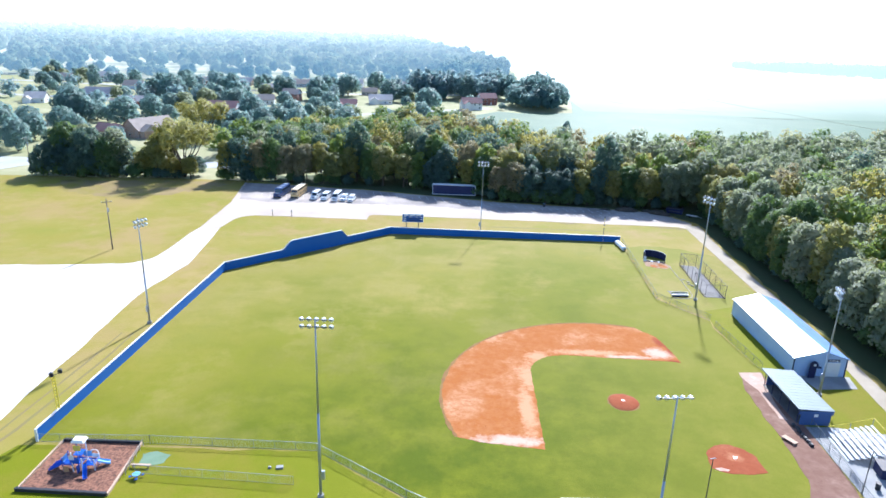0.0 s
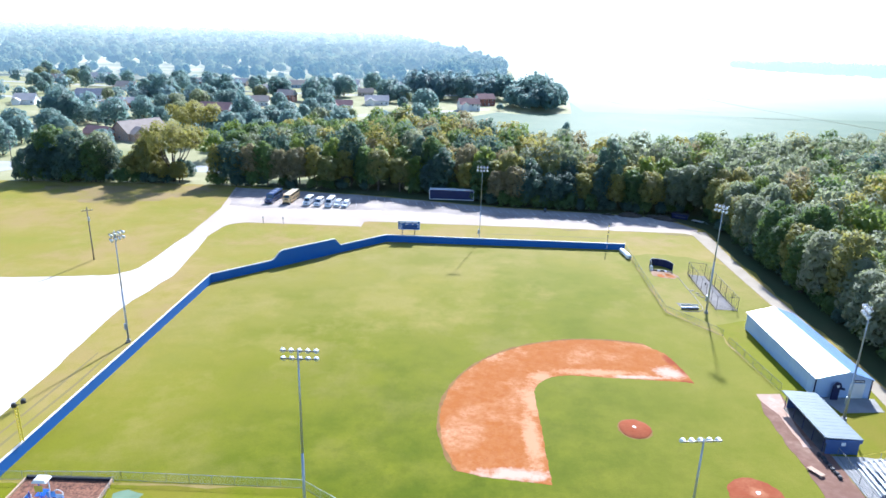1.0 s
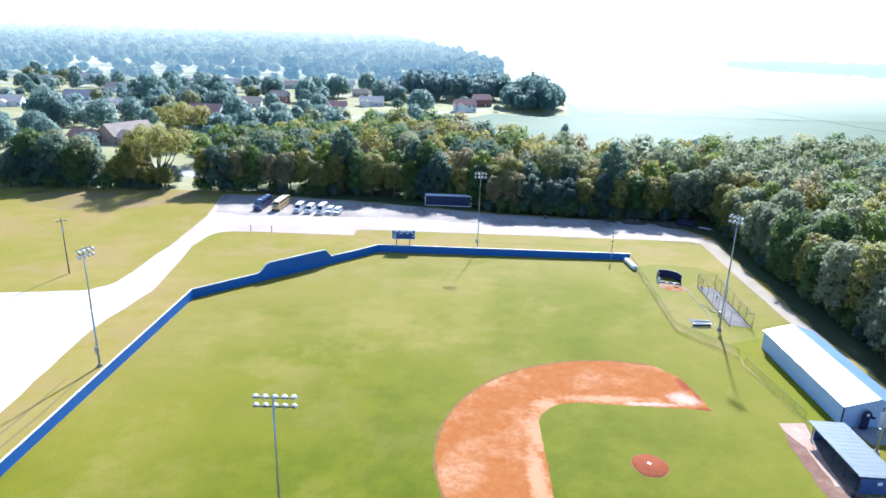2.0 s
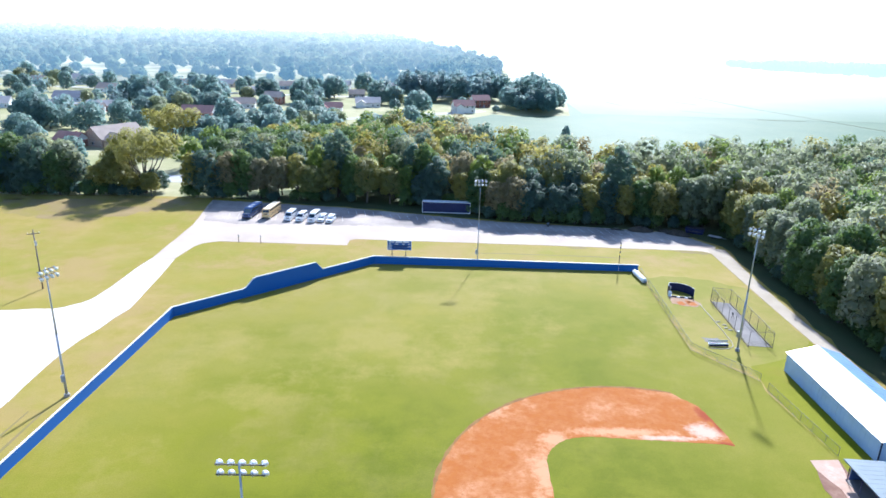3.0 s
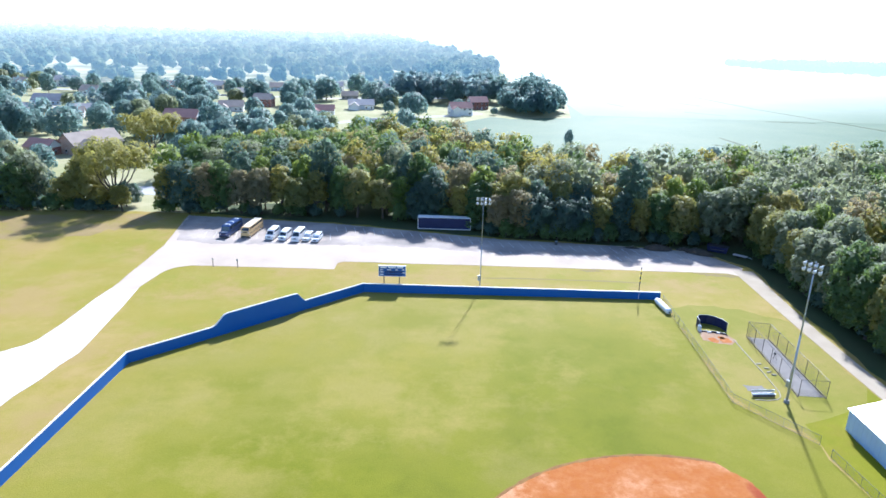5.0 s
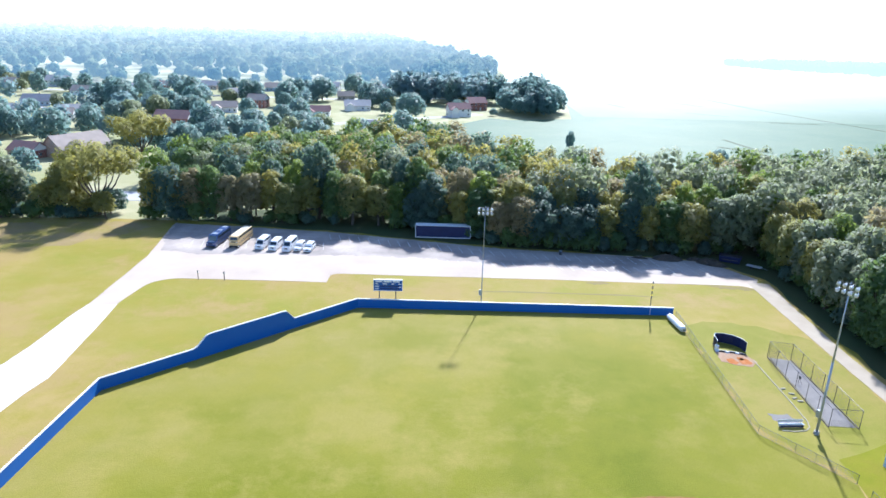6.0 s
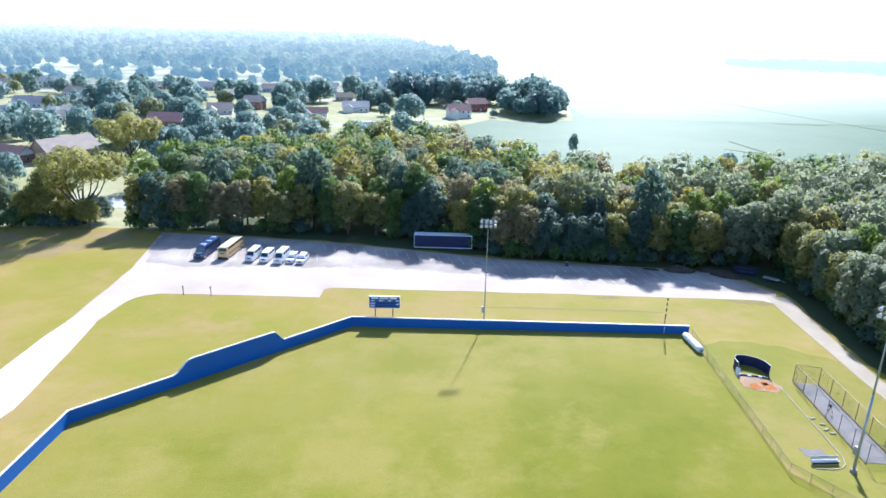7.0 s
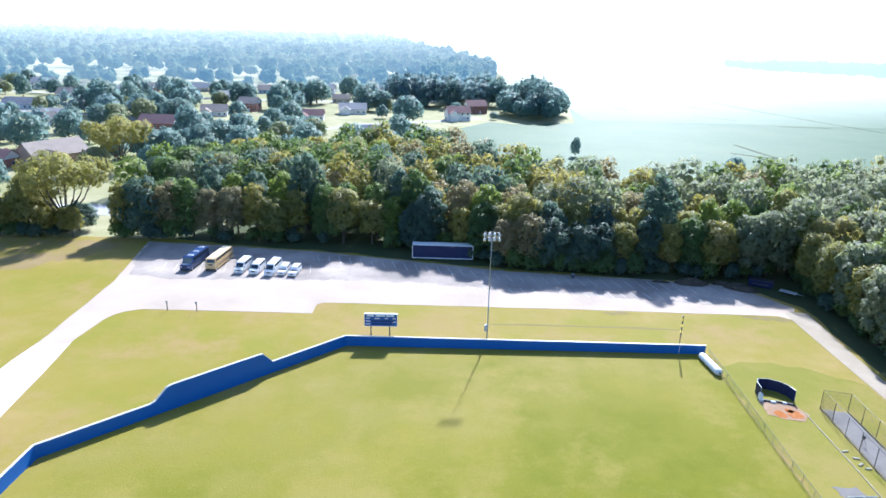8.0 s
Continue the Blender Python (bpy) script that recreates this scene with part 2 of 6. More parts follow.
M = {
    "turf": grass("mown_turf", [(0.165, 0.175, 0.010), (0.265, 0.23, 0.032), (0.21, 0.205, 0.016)], (0.295, 0.245, 0.055), fade=(0.116, 0.146, 0.003)),
    "rough": grass("dry_grass", [(0.27, 0.245, 0.04), (0.39, 0.28, 0.10), (0.30, 0.245, 0.045)], (0.36, 0.255, 0.095)),
    "verge": grass("thin_verge_grass", [(0.20, 0.205, 0.022), (0.29, 0.25, 0.055), (0.23, 0.22, 0.03)], (0.31, 0.25, 0.07)),
    # brown soil tones, with the hedgerow's shade mixed into the colour
    "soil_and_shade": grass("soil_and_shade", [(0.29, 0.205, 0.105), (0.35, 0.25, 0.13), (0.30, 0.225, 0.09)], (0.29, 0.24, 0.05)),
    # lawn: colours paled and desaturated to put the town's haze into them
    "lawn": grass("lawn", [(0.33, 0.33, 0.16), (0.48, 0.43, 0.27), (0.38, 0.36, 0.20)]),
    "crop": grass("soy_crop", [(0.08, 0.14, 0.075), (0.105, 0.16, 0.085), (0.09, 0.15, 0.08)], rough=0.62, blade=1.5, spec=0.09),
    # leaf litter; its dark tone also imitates shade on the grass verge
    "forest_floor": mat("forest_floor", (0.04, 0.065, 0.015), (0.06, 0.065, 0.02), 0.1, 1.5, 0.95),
    "clay": dirt_material("infield_clay", (0.37, 0.125, 0.027), (0.54, 0.285, 0.15), (0.28, 0.062, 0.025), worn=[(14.4, 86, 1.5, 9), (15.5, 97, 2.0, 5), (28, 106.4, 10, 1.3), (18, 104, 2.5, 2.5), (8, 112, 5, 3)], dusty=[(11, 77.6, 6.0, 1.6), (40.8, 107.0, 3.0, 2.6), (35, 105.2, 5, 0.7)], wet=[(43.0, 103.4, 2.2, 1.6), (42.3, 111.8, 1.2, 2.4), (43.5, 109, 1, 3)]),
    "bullpen_dirt": dirt_material("bullpen_dirt", (0.34, 0.22, 0.14), (0.46, 0.34, 0.25), (0.30, 0.11, 0.05)),
    "clay_lip": mat("clay_lip", (0.20, 0.085, 0.025), (0.26, 0.15, 0.035), 0.5, 3.0, 0.95, bump=0.3),
    "red_clay": dirt_material("damp_clay", (0.29, 0.075, 0.03), (0.42, 0.17, 0.085), (0.20, 0.04, 0.02), worn=[(42.2, 75.6, 1.3, 1.1), (30.1, 89.5, 0.5, 0.5)]),
    "dugout_dirt": dirt_material("dull_dirt", (0.22, 0.12, 0.085), (0.40, 0.27, 0.21), (0.13, 0.06, 0.05)),
    "pale_dirt": dirt_material("pale_dirt", (0.50, 0.34, 0.26), (0.66, 0.52, 0.45), (0.40, 0.22, 0.16)),
    "green": grass("side_grass", [(0.18, 0.195, 0.005), (0.235, 0.225, 0.012), (0.185, 0.195, 0.006)], (0.23, 0.20, 0.02)),
    "pad_green": mat("worn_rubber_pad", (0.17, 0.25, 0.16), (0.13, 0.2, 0.12), 0.6, 3.0, 0.9),
    "chalk": mat("chalky_dust", (0.62, 0.42, 0.33), (0.45, 0.22, 0.15), 0.5, 2.0, 0.95),
    "gravel": mat("pale_gravel", (0.66, 0.58, 0.52), (0.56, 0.49, 0.44), 0.08, 1.2, 0.9, bump=0.2),
    "asphalt": mat("worn_asphalt", (0.50, 0.405, 0.33), (0.40, 0.32, 0.255), 0.07, 0.9, 0.88, bump=0.2),
    # darker copy of the asphalt: tree shadow on the bays, painted as colour
    "shade_asphalt": mat("shade_asphalt", (0.24, 0.205, 0.185), (0.52, 0.435, 0.375), 0.09, 1.4, 0.9, bump=0.2, share=0.35),
    "path": mat("path_gravel", (0.42, 0.35, 0.27), (0.33, 0.27, 0.20), 0.15, 1.2, 0.9, bump=0.2),
    "track_dirt": mat("track_dirt", (0.23, 0.165, 0.065), (0.20, 0.17, 0.045), 0.4, 3.0, 0.95),
    "road": mat("street_paving", (0.45, 0.44, 0.43), (0.36, 0.35, 0.35), 0.05, 0.8, 0.85),
    "concrete": mat("concrete", (0.36, 0.345, 0.33), (0.26, 0.25, 0.245), 0.3, 3.0, 0.85, bump=0.15),
    "slab": mat("stained_concrete", (0.21, 0.19, 0.18), (0.15, 0.135, 0.13), 0.35, 2.0, 0.85, bump=0.15),
    "paint_white": mat("white_paint", (0.80, 0.80, 0.80), (0.70, 0.70, 0.70), 0.8, 5.0, 0.5),
    "stripe": mat("worn_stripe_paint", (0.72, 0.70, 0.68), (0.45, 0.43, 0.42), 1.2, 6.0, 0.8),
    "wall_blue": mat("royal_blue_sheet", (0.007, 0.098, 0.39), (0.009, 0.108, 0.41), 0.3, 2.0, 0.6),
    "yellow": mat("yellow_paint", (0.85, 0.66, 0.06), (0.78, 0.58, 0.06), 2.0, 7.0, 0.5),
    "galv": mat("galvanised_steel", (0.42, 0.45, 0.50), (0.34, 0.37, 0.42), 0.8, 6.0, 0.45, metal=0.6),
    "fence_wire": mat("dull_fence_wire", (0.17, 0.18, 0.17), (0.12, 0.13, 0.12), 0.8, 6.0, 0.7, metal=0.2),
    "edging": mat("weathered_edging", (0.36, 0.325, 0.24), (0.28, 0.25, 0.17), 0.8, 4.0, 0.85),
    "dark_steel": mat("dark_steel", (0.09, 0.09, 0.10), (0.14, 0.12, 0.11), 1.0, 6.0, 0.5, metal=0.5),
    "lamp_shell": mat("lamp_reflector", (0.72, 0.74, 0.76), (0.6, 0.62, 0.66), 2.0, 9.0, 0.35, metal=0.3),
    "black": mat("black_plastic", (0.02, 0.02, 0.024), (0.035, 0.035, 0.04), 2.0, 9.0, 0.5),
    "timber": mat("weathered_timber", (0.16, 0.13, 0.11), (0.24, 0.20, 0.17), 1.0, 8.0, 0.9),
    "plank": mat("bare_plank", (0.55, 0.38, 0.26), (0.45, 0.30, 0.2), 2.0, 8.0, 0.8),
    "mulch": mat("wood_mulch", (0.34, 0.15, 0.085), (0.05, 0.024, 0.018), 3.2, 8.0, 0.95, bump=0.8, share=0.25),
    "play_blue": mat("blue_plastic", (0.015, 0.09, 0.50), (0.02, 0.11, 0.5), 1.0, 6.0, 0.35),
    "play_light": mat("light_blue_plastic", (0.20, 0.46, 0.80), (0.2, 0.42, 0.75), 1.0, 6.0, 0.35),
    "play_yellow": mat("yellow_plastic", (0.80, 0.56, 0.06), (0.7, 0.5, 0.06), 1.0, 6.0, 0.4),
    "play_tan": mat("tan_plastic", (0.55, 0.30, 0.14), (0.48, 0.26, 0.12), 1.0, 6.0, 0.5),
    "navy": mat("navy_sheet", (0.007, 0.011, 0.06), (0.010, 0.016, 0.075), 0.8, 5.0, 0.6),
    "navy_paint": mat("navy_coach_paint", (0.02, 0.05, 0.16), (0.025, 0.06, 0.18), 0.8, 5.0, 0.3),
    "cream": mat("faded_bus_yellow", (0.66, 0.46, 0.20), (0.60, 0.42, 0.2), 0.5, 5.0, 0.4),
    # lighter copy of the bus colour: sunlight on the roof, painted
    "cream_sunlit": mat("cream_sunlit_roof", (0.75, 0.66, 0.50), (0.68, 0.58, 0.43), 0.5, 5.0, 0.45),
    "tyre": mat("tyre_rubber", (0.025, 0.025, 0.027), None, 2.0, 9.0, 0.9),
    "metal_wall": mat("pale_blue_metal_siding", (0.42, 0.55, 0.78), (0.38, 0.5, 0.72), 0.3, 3.0, 0.45),
    "metal_roof": mat("white_metal_roof", (0.78, 0.78, 0.78), (0.68, 0.68, 0.68), 0.2, 2.0, 0.4),
    # right roof slope: sky reflection painted in as a blue base colour
    "metal_roof_sky": mat("sky_tinted_metal_roof", (0.15, 0.27, 0.48), (0.13, 0.24, 0.44), 0.2, 2.0, 0.65),
    "dugout_roof": mat("pale_green_metal_roof", (0.19, 0.23, 0.255), (0.16, 0.20, 0.225), 0.4, 4.0, 0.5),
    "dugout_block": mat("painted_block", (0.07, 0.12, 0.29), (0.055, 0.10, 0.25), 0.5, 4.0, 0.8),
    "alu": mat("bench_aluminium", (0.70, 0.71, 0.73), (0.6, 0.61, 0.63), 1.0, 8.0, 0.35, metal=0.5),
    "board_blue": mat("board_blue", (0.014, 0.085, 0.33), (0.018, 0.095, 0.35), 1.0, 6.0, 0.45),
    "bark": mat("bark", (0.13, 0.10, 0.075), (0.08, 0.065, 0.05), 1.0, 6.0, 0.95),
    "shingle_tan": mat("tan_shingles", (0.42, 0.34, 0.29), (0.34, 0.28, 0.24), 0.3, 4.0, 0.9),
    "shingle_grey": mat("grey_shingles", (0.34, 0.33, 0.34), (0.26, 0.25, 0.27), 0.3, 4.0, 0.9),
    "shingle_red": mat("red_brown_shingles", (0.34, 0.19, 0.17), (0.28, 0.16, 0.15), 0.3, 4.0, 0.9),
    "shingle_pale": mat("pale_shingles", (0.55, 0.50, 0.47), (0.48, 0.43, 0.4), 0.3, 4.0, 0.9),
    "brick": brickwork("red_brick", (0.30, 0.12, 0.085), (0.24, 0.095, 0.07), (0.42, 0.38, 0.35)),
    "brick_tan": brickwork("tan_brick", (0.44, 0.30, 0.22), (0.37, 0.25, 0.19), (0.5, 0.46, 0.42)),
    "siding": mat("white_siding", (0.78, 0.77, 0.75), (0.7, 0.69, 0.67), 0.4, 4.0, 0.6),
    "siding_blue": mat("blue_grey_siding", (0.42, 0.50, 0.60), (0.38, 0.46, 0.55), 0.4, 4.0, 0.6),
    "trim": mat("white_trim", (0.8, 0.8, 0.78), None, 1.0, 6.0, 0.5),
    "tarp": mat("white_tarp", (0.78, 0.79, 0.82), (0.66, 0.68, 0.74), 0.6, 3.0, 0.5, bump=0.3),
    "pile": mat("brush_and_soil", (0.085, 0.065, 0.045), (0.04, 0.034, 0.026), 0.6, 3.0, 0.95, bump=0.8),
}
g = Nodes("window_glass")
g.p.inputs["Base Color"].default_value = (0.03, 0.04, 0.05, 1)
g.p.inputs["Roughness"].default_value = 0.08
g.p.inputs["Specular IOR Level"].default_value = 0.8
M["glass"] = g.mat
GLINT = dict(clear=0.56, rough=0.6, spec=0.5)
M["leaf_green"] = foliage("leaves_green", [(0.07, 0.14, 0.05), (0.13, 0.20, 0.055), (0.10, 0.155, 0.06), (0.17, 0.23, 0.10)], glow=(0.36, 0.48, 0.10), **GLINT)
M["leaf_bright"] = foliage("leaves_bright", [(0.13, 0.21, 0.045), (0.20, 0.26, 0.05), (0.16, 0.21, 0.06), (0.21, 0.27, 0.09)], glow=(0.46, 0.56, 0.08), **GLINT)
M["leaf_olive"] = foliage("leaves_olive", [(0.22, 0.24, 0.08), (0.36, 0.32, 0.08), (0.29, 0.265, 0.11), (0.31, 0.31, 0.13)], glow=(0.70, 0.62, 0.12), **GLINT)
M["leaf_russet"] = foliage("leaves_russet", [(0.26, 0.24, 0.13), (0.35, 0.28, 0.125), (0.29, 0.255, 0.15), (0.33, 0.30, 0.18)], glow=(0.60, 0.50, 0.20), **GLINT)
M["leaf_dusk"] = foliage("leaves_blue_green", [(0.065, 0.125, 0.095), (0.11, 0.175, 0.12), (0.09, 0.145, 0.115), (0.15, 0.205, 0.165)], glow=(0.30, 0.44, 0.28), **GLINT)
# silvery base colour raised to imitate sun highlights on the crowns
M["leaf_silver_sheen"] = foliage("leaves_silver_sheen", [(0.19, 0.235, 0.135), (0.29, 0.305, 0.19), (0.20, 0.235, 0.12), (0.32, 0.34, 0.23)], clear=0.54, rough=0.6, spec=0.6, glow=(0.56, 0.62, 0.28))
# town and far leaves: base colours paled and blued to imitate haze
M["leaf_town_hazed"] = foliage("leaves_town_hazed", [(0.115, 0.21, 0.175), (0.20, 0.295, 0.235), (0.15, 0.235, 0.21), (0.235, 0.31, 0.28)], clear=0.56, glow=(0.48, 0.70, 0.68), rough=0.6, spec=0.9)
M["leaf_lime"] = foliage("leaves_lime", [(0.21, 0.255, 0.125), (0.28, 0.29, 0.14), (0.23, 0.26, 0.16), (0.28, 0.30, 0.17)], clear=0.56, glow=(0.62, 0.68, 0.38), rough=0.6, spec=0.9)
M["leaf_far_hazed"] = foliage("leaves_far_hazed", [(0.145, 0.23, 0.22), (0.22, 0.305, 0.285), (0.18, 0.255, 0.245), (0.25, 0.325, 0.31)], clear=0.56, patch=0.08, glow=(0.50, 0.70, 0.72), rough=0.6, spec=0.9)

# the distance, beyond the town: crowns, ground and crop, haze painted in as emission
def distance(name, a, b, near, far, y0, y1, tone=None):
    """A far backdrop: its own colour a to b, plus haze painted as emission from y0 to y1 metres."""
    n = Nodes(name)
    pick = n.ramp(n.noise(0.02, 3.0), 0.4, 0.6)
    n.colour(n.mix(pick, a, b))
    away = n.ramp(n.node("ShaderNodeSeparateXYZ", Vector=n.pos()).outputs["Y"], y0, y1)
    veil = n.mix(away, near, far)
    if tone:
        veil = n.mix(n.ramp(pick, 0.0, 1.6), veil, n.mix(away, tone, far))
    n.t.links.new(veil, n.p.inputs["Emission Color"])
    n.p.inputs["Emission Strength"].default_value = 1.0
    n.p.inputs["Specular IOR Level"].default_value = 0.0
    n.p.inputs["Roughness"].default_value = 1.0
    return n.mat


M["leaf_hazed"] = distance("hazed_crowns", (0.12, 0.175, 0.11), (0.21, 0.23, 0.12), (0.045, 0.095, 0.165), (0.44, 0.48, 0.52), 640.0, 2800.0, (0.08, 0.135, 0.20))
M["ground_hazed"] = distance("hazed_ground", (0.20, 0.21, 0.13), (0.36, 0.34, 0.25), (0.06, 0.08, 0.09), (0.50, 0.53, 0.54), 680.0, 1500.0)
M["crop_hazed"] = grass("hazed_crop", [(0.08, 0.14, 0.075), (0.105, 0.16, 0.085), (0.09, 0.15, 0.08)], rough=0.62, blade=1.5, spec=0.09, veil=(480.0, 1020.0))
M["leaf_veiled"] = distance("hazed_tree_line", (0.03, 0.05, 0.04), (0.05, 0.06, 0.05), (0.38, 0.47, 0.475), (0.46, 0.52, 0.52), 1000.0, 1800.0)


# ---- mesh helpers ----
class Geo:
    """Gathers vertices and faces of one part."""

    def __init__(self):
        self.v, self.f = [], []

    def add(self, verts, faces):
        k = len(self.v)
        self.v += [tuple(p) for p in verts]
        self.f += [tuple(i + k for i in f) for f in faces]
        return self

    def box(self, c, s, rz=0.0, bevel=0.0):
        """A box of size s about c, its upright and upper edges cut by bevel."""
        hx, hy, hz = s[0] / 2, s[1] / 2, s[2] / 2
        b = min(bevel, hx * 0.9, hy * 0.9, hz * 0.9)
        ca, sa = math.cos(radians(rz)), math.sin(radians(rz))

        def ring(ix, z, cut):
            x, y = hx - ix, hy - ix
            if cut:
                pts = [(x - b, -y), (x, -y + b), (x, y - b), (x - b, y), (-x + b, y), (-x, y - b), (-x, -y + b), (-x + b, -y)]
            else:
                pts = [(x, -y), (x, y), (-x, y), (-x, -y)]
            return [(c[0] + p * ca - q * sa, c[1] + p * sa + q * ca, c[2] + z) for p, q in pts]

        if b:
            return self.loft([ring(0, -hz, True), ring(0, hz - b, True), ring(b, hz, True)])
        return self.loft([ring(0, -hz, False), ring(0, hz, False)])

    def loft(self, rings, caps=True):
        n = len(rings[0])
        verts = [p for r in rings for p in r]
        faces = [(k * n + i, k * n + (i + 1) % n, (k + 1) * n + (i + 1) % n, (k + 1) * n + i) for k in range(len(rings) - 1) for i in range(n)]
        if caps:
            faces += [tuple(reversed(range(n))), tuple(range((len(rings) - 1) * n, len(rings) * n))]
        return self.add(verts, faces)

    def tube(self, p0, p1, r0, r1=None, n=8, caps=True):
        a, b = Vector(p0), Vector(p1)
        q = (b - a).to_track_quat("Z", "Y")
        rings = []
        for p, r in ((a, r0), (b, r0 if r1 is None else r1)):
            rings.append([p + q @ Vector((r * math.cos(2 * math.pi * i / n), r * math.sin(2 * math.pi * i / n), 0)) for i in range(n)])
        return self.loft(rings, caps)

    def path(self, pts, r, n=6):
        for a, b in zip(pts, pts[1:]):
            self.tube(a, b, r, r, n)
        return self

    def prism(self, poly, z0, z1):
        return self.loft([[(x, y, z0) for x, y in poly], [(x, y, z1) for x, y in poly]])

    def extrude_x(self, profile, x0, x1, lean=None):
        """A side profile of (y, z) drawn across from x0 to x1; lean(z) narrows it."""
        f = lean or (lambda z: 0.0)
        return self.loft([[(x0 + f(z), y, z) for y, z in profile], [(x1 - f(z), y, z) for y, z in profile]])

    def strip(self, pts, width, z0, z1):
        """A band along a line of points, flat on the ground."""
        left, right = [], []
        for i, p in enumerate(pts):
            a, b = Vector(pts[max(i - 1, 0)]), Vector(pts[min(i + 1, len(pts) - 1)])
            d = (b - a).normalized()
            w = width[i] if isinstance(width, (list, tuple)) else width
            side = Vector((-d.y, d.x)) * w / 2
            left.append((p[0] + side.x, p[1] + side.y))
            right.append((p[0] - side.x, p[1] - side.y))
        for i in range(len(pts) - 1):
            self.prism([right[i], right[i + 1], left[i + 1], left[i]], z0, z1)
        return self

    def mesh(self, name, smooth=False):
        me = bpy.data.meshes.new(name)
        me.from_pydata(self.v, [], self.f)
        bm = bmesh.new()
        bm.from_mesh(me)
        bmesh.ops.recalc_face_normals(bm, faces=bm.faces)
        bm.to_mesh(me)
        bm.free()
        if smooth:
            me.polygons.foreach_set("use_smooth", [True] * len(me.polygons))
        return me


def part(name, geo, material, parent=None, label="", smooth=False):
    me = geo.mesh(name, smooth) if isinstance(geo, Geo) else geo
    if not me.materials:
        me.materials.append(M[material])
    ob = new(name, me)
    ob.parent = parent
    if label:
        ob["label"] = label
    return ob


def thing(name, label, category, m=None, group="", kind=""):
    ob = new(name)
    ob.matrix_basis = m or Matrix()
    return tagged(ob, label, category, group, kind)


def setting(name, geo, material, label, category):
    return tagged(part(name, geo, material), label, category, "", "structure")


def arc(c, r, a0, a1, n):
    return [(c[0] + r * math.cos(radians(a0 + (a1 - a0) * i / n)), c[1] + r * math.sin(radians(a0 + (a1 - a0) * i / n))) for i in range(n + 1)]


def ragged(poly, step, amount, seed):
    """A polygon with its edges split and worn unevenly."""
    rng = random.Random(seed)
    out = []
    for a, b in zip(poly, poly[1:] + poly[:1]):
        a, b = Vector(a), Vector(b)
        k = max(1, int((b - a).length / step))
        for i in range(k):
            p = a.lerp(b, i / k)
            out.append((p.x + rng.uniform(-amount, amount), p.y + rng.uniform(-amount, amount)))
    return out


def flat(poly, z, thick=0.03):
    """A thin sheet on the ground, its top at z."""
    g = Geo()
    n = len(poly)
    g.v = [(x, y, z) for x, y in poly] + [(x, y, z - thick) for x, y in poly]
    g.f = [tuple(range(n))] + [(i, (i + 1) % n, n + (i + 1) % n, n + i) for i in range(n)]
    return g


# ---- the diamond's own axes: home plate, towards first base, towards third base ----
HOME = Vector((42.44, 75.4))
FIRST = Vector((math.sin(radians(3.0)), math.cos(radians(3.0))))
THIRD = Vector((-math.cos(radians(3.0)), math.sin(radians(3.0))))


def field(a, b):
    p = HOME + FIRST * a + THIRD * b
    return (p.x, p.y)


# ---- ground ----
def disc(r, n=64):
    return [(r * math.cos(2 * math.pi * i / n), 800 + r * math.sin(2 * math.pi * i / n)) for i in range(n)]


setting("ground", flat(disc(4200), 0.0, 1.0), "lawn", "green and straw-coloured grass to the horizon, paled to imitate haze", "ground")
setting("ground_school", flat(ragged([(-150, -180), (160, -180), (160, 40), (84, 60), (84, 200), (78, 214), (30, 222), (-10, 236), (-92, 240), (-160, 236), (-240, 240), (-240, -180)], 6, 0.5, 3), 0.02),
        "rough", "dry yellowish grass round the ball field", "grass")
# reaches out to lot and path, where the dark sheet paints tree shade
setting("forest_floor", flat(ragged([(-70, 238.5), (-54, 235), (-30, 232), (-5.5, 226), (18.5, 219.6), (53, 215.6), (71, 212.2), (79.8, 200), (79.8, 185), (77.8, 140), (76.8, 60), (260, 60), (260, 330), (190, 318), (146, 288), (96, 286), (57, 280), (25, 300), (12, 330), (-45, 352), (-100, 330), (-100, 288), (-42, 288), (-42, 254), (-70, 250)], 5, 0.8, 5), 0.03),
        "forest_floor", "dark leaf litter under the trees, shade painted over the verge", "ground")
setting("ground_playground", flat(ragged([(-62.5, -170), (-62.5, 60), (-57, 72.5), (-16.2, 73.4), (-3.0, 64.2), (10, 58), (46, 63), (56, 62), (56, -170)], 4, 0.3, 6), 0.028), "green", "green grass round the playground", "grass")
setting("ground_shed", flat(ragged([(57.0, -160), (73, -160), (73, 60), (73.4, 92), (74.0, 104), (73.6, 139), (70, 134), (57, 128), (56, 120), (57.5, 101)], 4, 0.4, 61), 0.028), "green", "green grass round the metal building", "grass")
setting("ground_bullpen", flat(ragged([(50.2, 172), (48.8, 136), (56.2, 123.5), (57, 127), (70, 133), (73.2, 138), (73.4, 152), (74, 166), (66, 172), (58, 174)], 2.2, 0.6, 62), 0.026), "verge", "thin green and straw-coloured grass of the bullpen and cage", "grass")
# wall line: left end, left corner, centre corner, right end
WALL = [(-55.0, 73.6), (-51.8, 142.9), (-15.4, 177.4), (50.1, 176.5)]
setting("ball_field", flat(WALL + [(48.3, 134.0), (56.3, 122.6), (55.6, 119.4), (57.6, 101.5), (56.6, 84.5), (55.0, 62.0), (-3.0, 64.4), (-16.2, 73.6)], 0.035),
        "turf", "mown green outfield grass with paler patches", "grass")
